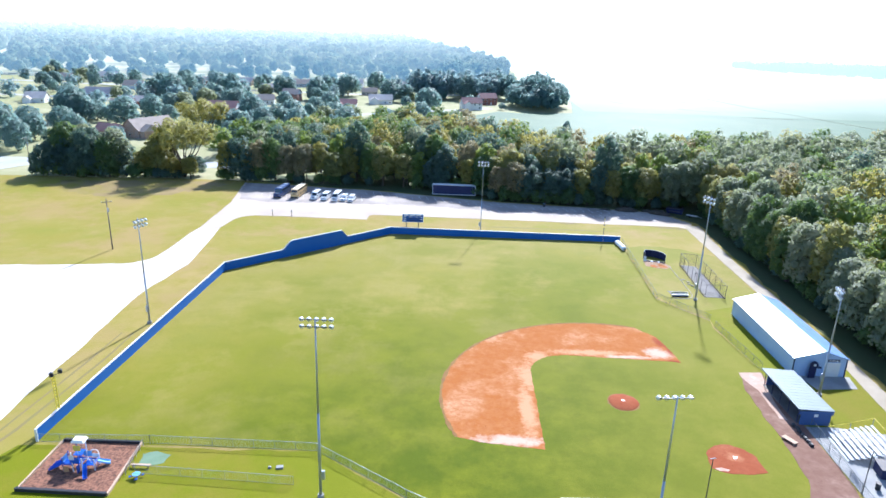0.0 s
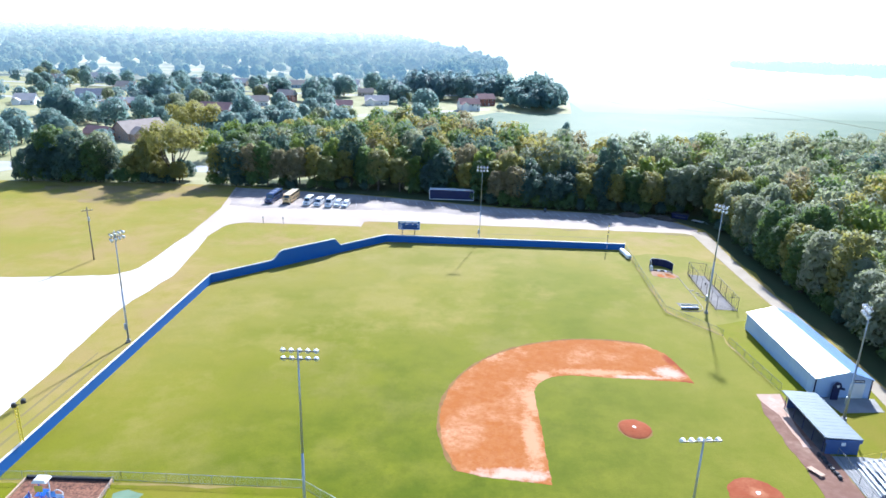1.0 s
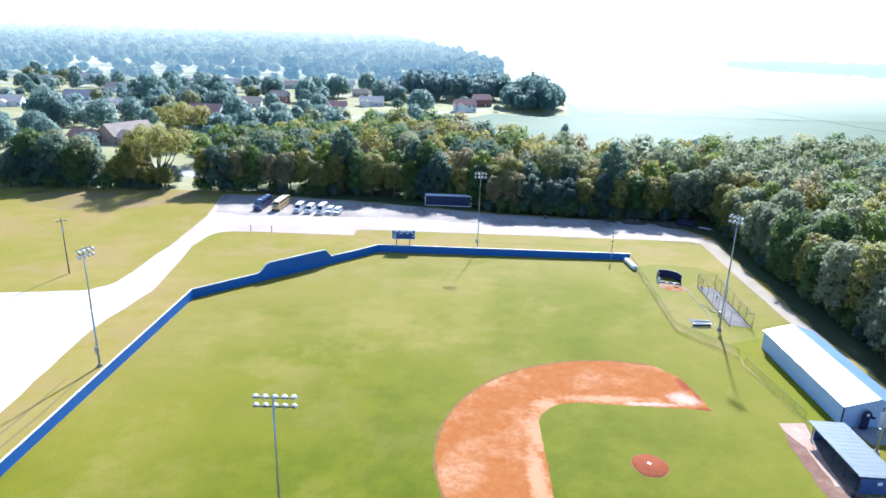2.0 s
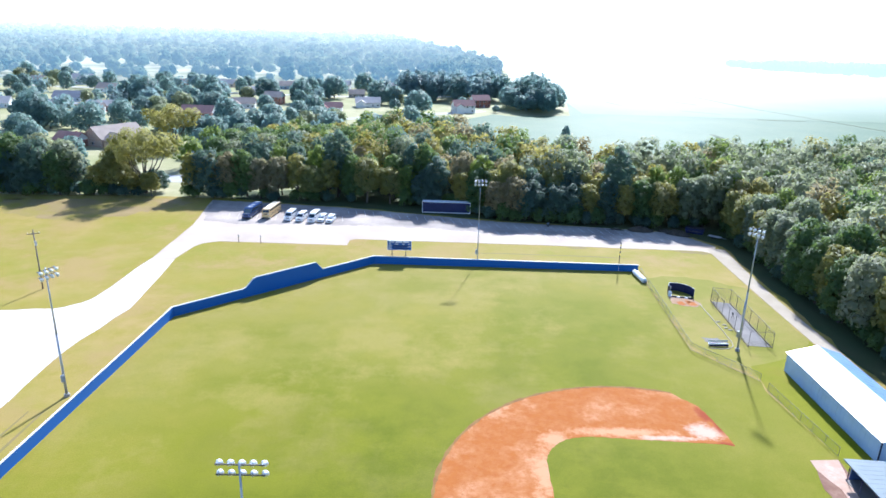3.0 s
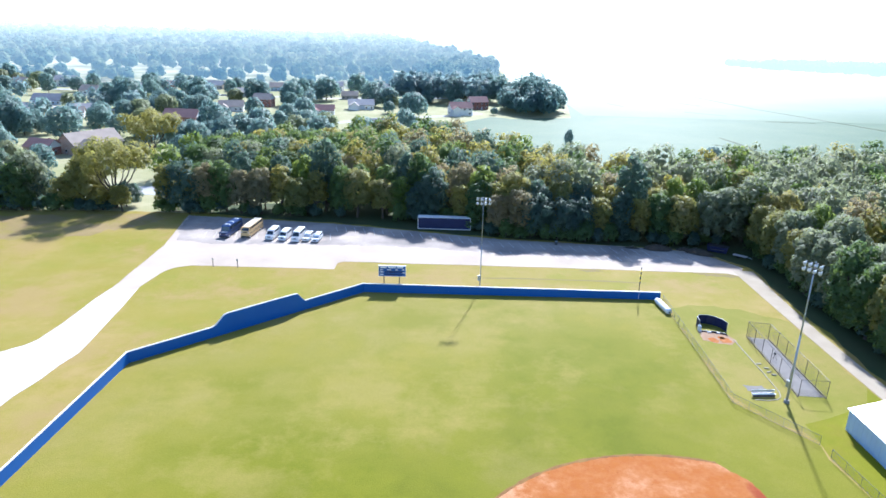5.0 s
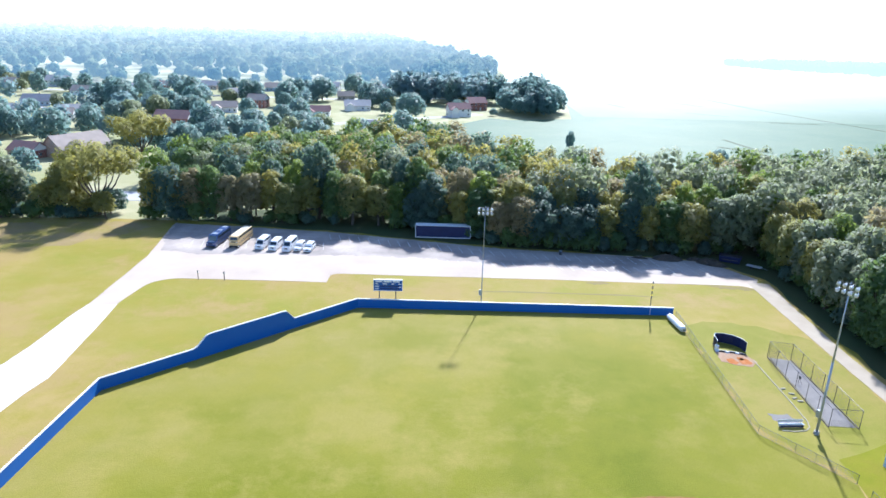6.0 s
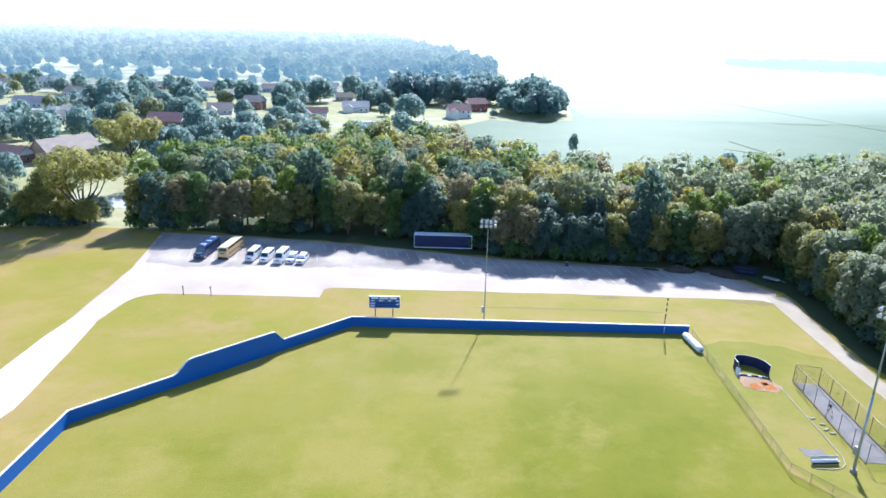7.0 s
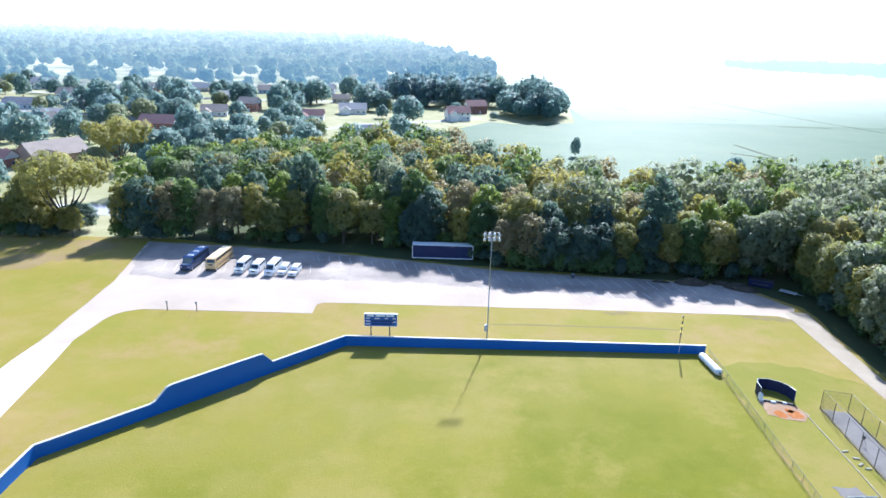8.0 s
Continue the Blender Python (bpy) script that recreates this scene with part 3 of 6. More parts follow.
setting("farm_field", flat([(12, 345), (30, 305), (57, 285), (96, 290), (146, 292), (215, 325), (300, 330), (1500, 400), (3600, 600), (3600, 2600), (2200, 4300), (-400, 4700), (40, 1590), (95, 1060), (78, 790), (60, 640), (105, 590), (92, 505), (50, 492), (36, 500), (8, 455), (-18, 410)], 0.04),
        "crop", "wide pale green crop field fading to the horizon", "field")

# copy of the crop whose material glows to imitate haze
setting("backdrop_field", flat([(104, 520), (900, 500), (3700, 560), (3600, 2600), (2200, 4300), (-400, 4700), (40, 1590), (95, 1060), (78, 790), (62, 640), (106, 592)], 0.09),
        "crop_hazed", "far end of the crop field, bright haze painted in as glow", "field")

# infield clay: a ring about the pitcher's plate cut by the inner grass
CC = field(14.0, 13.0)
BASE = math.degrees(math.atan2(FIRST.y, FIRST.x))
outer = [field(*p) for p in [(-1.0, 26.6), (-0.6, 32.0), (-0.2, 36.0)]]
outer += [(CC[0] + 29.4 * math.cos(radians(a)), CC[1] + 29.4 * math.sin(radians(a))) for a in np.linspace(BASE + 117, BASE - 15, 90)]
outer += [field(*p) for p in [(38.5, 2.0), (32.0, 0.4), (28.3, 0.0)]]
IC = field(21.6, 20.4)
inner = [field(28.5, 1.4)] + [(IC[0] + 7.0 * math.cos(radians(a)), IC[1] + 7.0 * math.sin(radians(a))) for a in np.linspace(BASE, BASE + 90, 24)]
lip = [(CC[0] + 29.5 * math.cos(radians(a)), CC[1] + 29.5 * math.sin(radians(a))) for a in np.linspace(BASE + 117, BASE - 15, 90)]
lip_rng = random.Random(71)
setting("infield_lip", Geo().strip(lip, [lip_rng.uniform(0.25, 0.75) for _ in lip], 0.0, 0.056), "clay_lip", "dark crumbling clay edge against the grass", "dirt")
setting("infield_dirt", flat(ragged(outer + inner, 0.7, 0.1, 7), 0.05), "clay", "raked orange clay of the infield", "dirt")
home_ring = [field(0.2 + 3.9 * math.cos(radians(a)) - 1.0, 0.4 + 3.6 * math.sin(radians(a))) for a in range(-100, 101, 10)] + [field(-2.6, 4.2), field(-3.7, 2.4), field(-3.6, -1.6), field(-3.0, -3.4)]
setting("home_plate_dirt", flat(ragged(home_ring, 1.0, 0.12, 9), 0.06), "red_clay", "red clay circle round the home plate", "dirt")
for nm, a, b, r, sd in (("chalk_patch", -2.9, 2.7, 0.9, 11),):
    ring = [field(a + r * (0.25 if a == 0 else 0.45) * math.cos(t), b + r * math.sin(t)) for t in np.linspace(0, 6.0, 12)]
    setting(nm, flat(ragged(ring, 0.5, 0.12, sd), 0.072), "chalk", "pale chalky dust trodden into the clay", "dirt")


# pitcher's mound: a low dome with its plate
mound = thing("pitchers_mound", "low red clay mound with a pale worn top", "mound", pose(30.1, 89.3, 0.04))
gm = Geo()
gm.loft([[(r * (1 + 0.05 * math.sin(3 * t + 1)) * math.cos(t), r * 1.05 * math.sin(t), z) for t in np.linspace(0, 2 * math.pi, 33)[:-1]] for r, z in ((2.45, -0.02), (2.25, 0.06), (1.6, 0.18), (0.9, 0.25), (0.3, 0.26))])
part("dome", gm, "red_clay", mound, smooth=True)
part("rubber", Geo().box((-0.1, 0.15, 0.27), (0.3, 0.5, 0.04), 45), "paint_white", mound, "white pitcher's plate")
ring = [(2.6 * math.cos(t), 2.7 * math.sin(t)) for t in np.linspace(0, 2 * math.pi, 33)[:-1]]
part("rim", flat(ragged(ring, 0.4, 0.12, 31), 0.016, 0.01), "clay_lip", mound, "brown crumbling rim")
plate = tagged(part("home_plate", Geo().prism([field(-0.3, -0.0), field(0.0, -0.3), field(0.3, -0.3), field(0.3, 0.3), field(-0.3, 0.3)], 0.055, 0.085), "paint_white"), "white rubber home plate set in red clay", "home plate")

# dirt along the first-base dugout, with a pale walk
setting("dugout_dirt", flat(ragged([(53.4, 100.4), (51.9, 94.7), (51.4, 85.3), (51.1, 77.3), (50.4, 71.0), (48.6, 66.5), (46.0, 63.5), (55.2, 63.5), (56.2, 74.0), (56.6, 84.5), (57.3, 100.8)], 1.5, 0.2, 13), 0.055), "dugout_dirt", "worn brownish dirt in front of the dugout", "dirt")
setting("dugout_walk", flat(ragged([(53.2, 100.6), (52.9, 98.6), (54.0, 94.5), (53.6, 86.0), (54.6, 85.8), (55.6, 95.0), (57.3, 101.0)], 1.5, 0.1, 14), 0.07), "pale_dirt", "pale dusty strip beside the dugout", "dirt")

setting("worn_track", Geo().strip([(-57.6, 108), (-57.8, 98), (-58.6, 88), (-59.6, 76), (-61.5, 66)], [0.3, 0.5, 0.4, 0.6, 0.4], 0.0, 0.034), "track_dirt", "brown wheel track worn into dry grass", "track")
setting("worn_track", Geo().strip([(-59.8, 108), (-60.2, 97), (-60.9, 86), (-61.8, 74)], [0.25, 0.5, 0.35, 0.4], 0.0, 0.034), "track_dirt", "brown wheel track worn into dry grass", "track")

setting("worn_track", Geo().strip([(9, 187.6), (18, 188.0), (31, 187.6), (41, 187.4), (50, 186.6)], [0.3, 0.8, 0.5, 0.9, 0.3], 0.0, 0.034), "track_dirt", "faint brown track along the outfield wall", "track")
setting("ground_patch", flat(ragged([(63.5, 194.2), (67, 192.6), (72, 191.8), (75.2, 192.2), (73.6, 193.6), (68, 194.4)], 0.8, 0.4, 46), 0.034), "track_dirt", "dark brown patch of grass at the lot's corner", "dirt")
# brown patch paints the hedgerow's shade along with dry soil
setting("brown_ground", flat(ragged([(-141, 230.5), (-120, 233), (-98, 235.5), (-82, 236.5), (-80, 231), (-88, 222), (-97, 213), (-112, 209), (-126, 212), (-137, 220)], 1.4, 1.5, 48), 0.03), "soil_and_shade", "thin brown grass and soil with painted hedgerow shade", "dirt")
setting("ground_patch", flat(ragged([(35.5, 194.6), (38.5, 193.4), (41.5, 194.4), (40, 195.4)], 0.6, 0.35, 47), 0.034), "track_dirt", "dark brown patch of grass beside the lot", "dirt")

# ---- roads, lots and paths ----
lot = [(-75.4, 236.2), (-54, 233.6), (-30, 230.6), (-5.5, 224.6), (18.5, 218.6), (53, 214.6), (70.5, 211.0), (78.2, 199.0), (75.0, 192.6), (72.5, 194.5), (28, 196.1), (-22.8, 197.2), (-24.1, 196.2), (-24.1, 191.5), (-57.5, 192.1)]
lot += arc((-57.0, 185.2), 7.0, 90, 180, 7)[1:] + [(-65.0, 176), (-70.5, 176), (-71.2, 207)]
setting("parking_lot", flat(ragged(lot, 4, 0.12, 15), 0.05), "asphalt", "pale worn asphalt parking lot", "parking lot")
west = [(-64.8, 177), (-62.9, 160), (-62.2, 146), (-65.0, 127), (-64.2, 103), (-63.4, 80), (-63.2, 55), (-190, 55), (-190, 138), (-105, 141.5), (-80, 144.8)]
west += arc((-80.0, 153.2), 8.4, -80, 0, 7) + [(-71.4, 170), (-70.6, 177)]
setting("gravel_lot", flat(ragged(west, 4, 0.25, 16), 0.045), "gravel", "bright pale gravel lot and drive", "gravel lot")
setting("service_path", Geo().strip([(77.2, 196.5), (76.2, 180), (75.4, 160), (75.2, 139), (75.0, 104), (73.9, 92), (72.2, 70), (72, 40)], [5.0, 4.0, 3.3, 3.3, 2.6, 3.2, 3.4, 3.4], 0.0, 0.055), "path", "narrow pale gravel path beside the woods", "path")
setting("street", Geo().strip([(-420, 268), (-200, 263), (-150, 266), (-95, 267), (-40, 268), (-30, 269)], 12, 0.0, 0.06), "road", "pale two-lane street behind the hedgerow", "street")
setting("driveway_street", Geo().strip([(-172, 262), (-182, 240), (-215, 228), (-420, 215)], 12, 0.0, 0.05), "road", "pale street joining the main road", "street")
for pts, w in (([(-420, 520), (-290, 505), (-190, 484), (-160, 452), (-62, 452), (-44, 474), (6, 500), (30, 520)], 8), ([(-460, 640), (-230, 610), (-90, 600), (10, 626)], 8),
               ([(-205, 488), (-215, 560), (-225, 720), (-260, 860)], 8), ([(-480, 760), (-200, 720), (-60, 740), (20, 730)], 8)):
    setting("town_street", Geo().strip(pts, w, 0.0, 0.05), "road", "pale residential street between lawns", "street")

# ragged outline of the tree shadow painted over the bays
bays_edge = [(-75.2, 236.0), (-54, 233.4), (-30, 230.4), (-5.5, 224.4), (18.5, 218.4), (53, 214.4), (70.3, 210.8), (76.5, 201.0), (66, 199.5), (48, 201.5), (30, 205.0), (12, 207.0), (-4, 210.0), (-22, 210.5), (-42, 210.0), (-58, 209.0), (-69, 212.0), (-72.6, 222)]
setting("shaded_bays", flat(ragged(bays_edge, 1.2, 0.7, 17), 0.056), "shade_asphalt", "mottled asphalt of the parking bays with tree shade painted in", "parking lot")
for pts, w in (([(200, 960), (234, 804), (261, 598), (275, 542), (289, 488), (300, 440)], 1.6), ([(231, 511), (247, 509), (264, 508)], 1.5), ([(164, 427), (166, 405), (168, 388)], 1.6), ([(143, 614), (147, 602), (151, 590)], 1.6), ([(150, 400), (158, 392), (172, 384)], 1.6), ([(190, 560), (215, 540)], 1.4), ([(205, 640), (222, 610)], 1.4)):
    setting("crop_track", Geo().strip(pts, w, 0.0, 0.12), "forest_floor", "dark wheel track through the crop", "track")

# painted bays of the parking lot
bays = thing("bay_markings", "worn white painted parking lines on asphalt", "markings", kind="structure")
for x in np.arange(-28, 70, 2.75):
    back = float(np.interp(x, [-30, -5, 18, 53, 70], [228.6, 223.0, 216.8, 213.0, 209.5]))
    part("stripe", Geo().box((x - 0.6, back - 2.6, 0.062), (0.12, 5.0, 0.012), 13), "stripe", bays)
for x in np.arange(-64, -28, 2.9):
    part("stripe", Geo().box((x, 217.5, 0.062), (0.12, 6.0, 0.012), 9), "stripe", bays)
for x in np.arange(4, 70, 2.75):
    part("stripe", Geo().box((x, float(np.interp(x, [4, 70], [206, 203.5])), 0.062), (0.12, 4.4, 0.012), 13), "stripe", bays)

# ---- outfield wall ----
wall = thing("wall_outfield", "royal blue sheet outfield wall with a white top rail", "wall", kind="structure")


def wall_run(a, b, h0, h1, n, bump=None):
    """n sheets from a to b; bump(s): height added at s of the run."""
    a, b = Vector(a), Vector(b)
    d = (b - a).normalized()
    out = Vector((-d.y, d.x))
    for i in range(n):
        s0, s1 = i / n, (i + 1) / n
        p, q = a.lerp(b, s0), a.lerp(b, s1)
        z0, z1 = h0 + (h1 - h0) * s0, h0 + (h1 - h0) * s1
        if bump:
            z0, z1 = z0 + bump(s0), z1 + bump(s1)
        q = q - d * 0.003
        for nm, lo, hi, off, th, m in (("panel", 0.0, 0.0, 0.0, 0.10, "wall_blue"), ("top_rail", z0 - 0.02, 0.2, -0.06, 0.26, "paint_white")):
            g = Geo()
            r0 = [(p.x + out.x * (off + k), p.y + out.y * (off + k)) for k in (0, th)]
            r1 = [(q.x + out.x * (off + k), q.y + out.y * (off + k)) for k in (0, th)]
            if nm == "panel":
                zz = ((0.0, z0), (0.0, z1))
            else:
                zz = ((z0 + 0.003, z0 + 0.15), (z1 + 0.003, z1 + 0.15))
            g.loft([[(*r0[0], zz[0][0]), (*r0[1], zz[0][0]), (*r0[1], zz[0][1]), (*r0[0], zz[0][1])],
                    [(*r1[0], zz[1][0]), (*r1[1], zz[1][0]), (*r1[1], zz[1][1]), (*r1[0], zz[1][1])]])
            part(nm, g, m, wall)
        if i % 2 == 0:
            c = p + out * 0.2
            part("post", Geo().tube((c.x, c.y, 0), (c.x, c.y, min(z0, z1) - 0.05), 0.06), "galv", wall)


def hump(s):
    """The higher stretch left of centre, with sloping ends."""
    return 2.0 * max(0.0, min(1.0, (s - 0.31) / 0.045)) * max(0.0, min(1.0, (0.70 - s) / 0.035))


wall_run(WALL[0], WALL[1], 1.8, 2.1, 28)
wall_run(WALL[1], WALL[2], 2.05, 2.0, 60, hump)
wall_run(WALL[2], WALL[3], 1.95, 1.7, 28)
part("end_post", Geo().box((WALL[0][0], WALL[0][1] - 0.1, 1.0), (0.3, 0.22, 2.0), 0, 0.03), "paint_white", wall, "white end post")


def foul_pole(x, y, h, label, dashed):
    fp = thing("foul_pole", label, "foul pole", pose(x, y, 0), "foul poles")
    part("post", Geo().tube((0, 0, 0), (0, 0, h), 0.09, 0.07), "yellow" if not dashed else "dark_steel", fp)
    if not dashed:
        for i in range(11):
            part("rung", Geo().tube((0, 0, 2.4 + 0.48 * i), (0.4, 0, 2.4 + 0.48 * i), 0.11), "yellow", fp)
        part("wing_rail", Geo().tube((0.4, 0, 2.2), (0.4, 0, h), 0.1), "yellow", fp)
    else:
        for i in range(7):
            part("band", Geo().tube((0, 0, 3.6 + 0.58 * i), (0, 0, 3.9 + 0.58 * i), 0.16), "yellow" if i % 2 else "dark_steel", fp)
    part("lower_sleeve", Geo().tube((0, -0.25, 0), (0, -0.25, 2.0), 0.1), "paint_white", fp, "white lower sleeve")
    return fp


foul_pole(-54.9, 78.6, 7.3, "yellow ladder-like foul pole behind the blue wall", False)
foul_pole(45.3, 176.9, 7.4, "dark and yellow banded foul pole behind the wall", True)
for dx in (0.0, 1.5):
    sp = thing("loudspeaker", "small black loudspeaker on a pole arm", "speaker", pose(-54.9 + dx * 0.7, 78.6 + dx * 0.3, 7.3 + dx * 0.25))
    part("cabinet", Geo().box((0, 0, 0.3), (0.55, 0.5, 0.6), 20, 0.08), "black", sp)
    part("bracket", Geo().tube((-dx * 0.8, -dx * 0.3, -dx * 0.25 + 0.02), (0, 0, 0.05), 0.05), "black", sp)

# ---- scoreboard ----
sb = thing("scoreboard", "blue scoreboard with pale lettering bars on two posts", "scoreboard", pose(-9.3, 179.3, 1.45) @ Matrix.Diagonal((0.91, 1, 0.93, 1)))
part("cabinet", Geo().box((0, 0.2, 3.15), (6.5, 0.4, 2.5), 0, 0.04), "board_blue", sb)
for x in (-2.05, 1.75):
    part("post", Geo().box((x, 0.45, 1.45), (0.22, 0.14, 6.0)), "dark_steel", sb)
for z, s in ((4.44, (6.6, 0.5, 0.1)), (1.87, (6.6, 0.5, 0.08))):
    part("edge_rail", Geo().box((0, 0.18, z), s), "trim", sb)
for x in (-3.28, 3.28):
    part("edge_rail", Geo().box((x, 0.18, 3.15), (0.08, 0.5, 2.48)), "trim", sb)
for i, (x, w) in enumerate(((-2.1, 1.5), (-0.1, 1.9), (1.9, 1.6))):
    part("title_bar", Geo().box((x, -0.02, 4.08), (w, 0.05, 0.36)), "paint_white", sb)
for x, w in ((-2.55, 0.7), (-0.75, 1.0), (1.1, 0.6), (2.7, 0.6)):
    part("caption_bar", Geo().box((x, -0.02, 3.5), (w, 0.05, 0.2)), "paint_white", sb)
for i in range(10):
    part("digit_window", Geo().box((-1.6 + 0.44 * i, -0.02, 2.95), (0.3, 0.05, 0.34)), "navy", sb)
    part("digit_window", Geo().box((-1.6 + 0.44 * i, -0.02, 2.35), (0.3, 0.05, 0.34)), "navy", sb)
for z in (2.95, 2.35):
    part("team_bar", Geo().box((-2.55, -0.02, z - 0.05), (0.95, 0.05, 0.22)), "paint_white", sb)
part("caption_bar", Geo().box((2.75, -0.02, 2.75), (0.7, 0.05, 0.2)), "paint_white", sb)


# ---- floodlight poles ----
def flood_pole(x, y, h, rows, per, turn, thick=1.0):
    fl = thing("floodlight_pole", "tall grey steel floodlight pole with a bank of round lamps", "light pole", pose(x, y, 0, 0, 0, turn), "field floodlights")
    part("pole", Geo().tube((0, 0, 0), (0, 0, h * 0.5), 0.2 * thick, 0.15 * thick, 10).tube((0, 0, h * 0.5), (0, 0, h + 0.3), 0.14 * thick, 0.08 * thick, 10), "galv", fl, smooth=True)
    part("base_collar", Geo().tube((0, 0, 0), (0, 0, 0.5), 0.45, 0.4, 10), "concrete", fl)
    part("control_box", Geo().box((0.32, 0.1, 3.3), (0.5, 0.35, 1.2), 0, 0.04), "galv", fl)
    half = 0.43 * (per - 1)
    for k in range(rows):
        z = h - 0.9 * k
        part("crossarm", Geo().box((0, 0.12, z), (2 * half + 0.3, 0.09, 0.09)), "dark_steel", fl)
        for i in range(per):
            xx = -half + 2 * half * i / (per - 1)
            lm = Geo()
            q = [(0.11, -0.05), (0.2, 0.09), (0.27, 0.25), (0.3, 0.36)]
            rings = []
            for r, dpt in q:
                rings.append([(xx + r * math.cos(t), 0.35 + dpt + 0.0, z - 0.28 * dpt - 0.15 + r * math.sin(t)) for t in np.linspace(0, 2 * math.pi, 13)[:-1]])
            lm.loft(rings)
            ob = part("lamp", lm, "lamp_shell", fl, smooth=True)
            part("yoke", Geo().box((xx, 0.25, z - 0.05), (0.08, 0.3, 0.25)), "galv", ob)
    return fl


flood_pole(-13.75, 64.1, 24.2, 2, 5, 0)
flood_pole(25.4, 56.4, 20.2, 1, 5, 5)
flood_pole(10.3, 179.2, 21.6, 2, 4, 180, 0.62)
flood_pole(57.1, 134.3, 23.7, 2, 4, 120)
flood_pole(-56.5, 112.5, 21.0, 2, 4, -110)
flood_pole(63.6, 93.6, 18.9, 2, 4, 75)


def utility_pole(x, y, h, turn):
    up = thing("utility_pole", "weathered wooden utility pole with a crossarm", "utility pole", pose(x, y, 0, 0, 0, turn), "utility poles")
    part("pole", Geo().tube((0, 0, 0), (0, 0, h), 0.17, 0.11), "timber", up, smooth=True)
    part("crossarm", Geo().box((0, 0.12, h - 0.9), (2.4, 0.12, 0.14)), "timber", up)
    part("transformer", Geo().tube((0.1, -0.35, h - 3.4), (0.1, -0.35, h - 2.4), 0.24, 0.24, 10), "galv", up)
    for xx in (-1.1, -0.4, 0.4, 1.1):
        part("insulator", Geo().tube((xx, 0.12, h - 0.83), (xx, 0.12, h - 0.6), 0.05), "trim", up)


utility_pole(-85.1, 155.6, 13.4, 30)
utility_pole(-156.3, 237.9, 14.5, 60)


# ---- chain-link fences ----
def chain_fence(pts, h, label, gap=3.0, mesh_step=0.2, metal="galv"):
    fe = thing("chain_link_fence", label, "fence", kind="")
    mesh_g = Geo()
    for a, b in zip(pts, pts[1:]):
        a, b = Vector(a), Vector(b)
        d = b - a
        ln = d.length
        d.normalize()
        n = max(1, round(ln / gap))
        for i in range(n + 1):
            p = a + d * ln * i / n
            part("post", Geo().tube((p.x, p.y, 0), (p.x, p.y, h + 0.05), 0.032, 0.032, 6), metal, fe)
        part("top_rail", Geo().tube((a.x, a.y, h), (b.x, b.y, h), 0.03, 0.03, 6), metal, fe)
        part("bottom_rail", Geo().tube((a.x, a.y, 0.07), (b.x, b.y, 0.07), 0.02, 0.02, 5), metal, fe)
        k = -h
        while k < ln:
            for up in (1, -1):
                s0, s1 = max(k, 0.0), min(k + h, ln)
                if s1 > s0:
                    z0, z1 = (s0 - k, s1 - k) if up > 0 else (h - (s0 - k), h - (s1 - k))
                    p, q = a + d * s0, a + d * s1
                    w = 0.008
                    mesh_g.add([(p.x, p.y, z0 - w), (q.x, q.y, z1 - w), (q.x, q.y, z1 + w), (p.x, p.y, z0 + w)], [(0, 1, 2, 3)])
            k += mesh_step
    me = bpy.data.meshes.new("wire_mesh")
    me.from_pydata(mesh_g.v, [], mesh_g.f)
    tagged(part("wire_mesh", me, metal, fe, "woven grey wire"), kind="stuff")
    return fe


chain_fence([(-54.9, 73.4), (-39.5, 74.0), (-16.2, 73.6)], 1.3, "low grey chain-link fence along the outfield grass")
chain_fence([(-16.2, 73.6), (-3.1, 64.5), (8.0, 58.0)], 1.3, "low grey chain-link fence bending behind third base")
chain_fence([(-38.6, 67.5), (-17.7, 66.3)], 1.3, "low grey chain-link fence beside the playground")
chain_fence([(50.4, 175.6), (48.3, 134.0), (56.2, 122.8)], 1.5, "low grey chain-link fence beside the bullpen", metal="fence_wire")
chain_fence([(56.0, 119.6), (57.7, 101.8)], 1.5, "low grey chain-link fence beside the metal building", metal="fence_wire")
chain_fence([(57.3, 84.0), (56.2, 71.5), (55.6, 60.0)], 1.5, "low grey chain-link fence in front of the bleachers", metal="fence_wire")

# ---- tarp roll in the right-field corner ----
tr = thing("tarp_roll", "rolled white field tarp on the grass by the wall", "tarp roll", pose(48.8, 174.9, 0.0, 0, 0, 5))
gt = Geo()
rings = []
for i in range(13):
    y = -6.6 + 6.6 * i / 12
    r = 0.62 * (1.0 if 0 < i < 12 else 0.8) * (1 + 0.06 * math.sin(i * 2.1))
    rings.append([(r * 1.15 * math.cos(t), y, 0.05 + 0.62 + r * math.sin(t)) for t in np.linspace(0, 2 * math.pi, 15)[:-1]])
gt.loft(rings)
part("roll", gt, "tarp", tr, smooth=True)
part("core_pipe", Geo().tube((0, -6.9, 0.66), (0, 0.25, 0.66), 0.12), "black", tr, "black core pipe")

# ---- bullpen: windscreen, mound, edging, bench ----
ws = thing("bullpen_screen", "curved navy windscreen round the bullpen mound", "windscreen", pose(0, 0, 0))
prof = [(53.1, 161.4), (53.2, 163.2), (53.9, 164.3), (55.5, 164.3), (57.0, 163.4), (57.9, 162.2), (58.2, 160.4)]
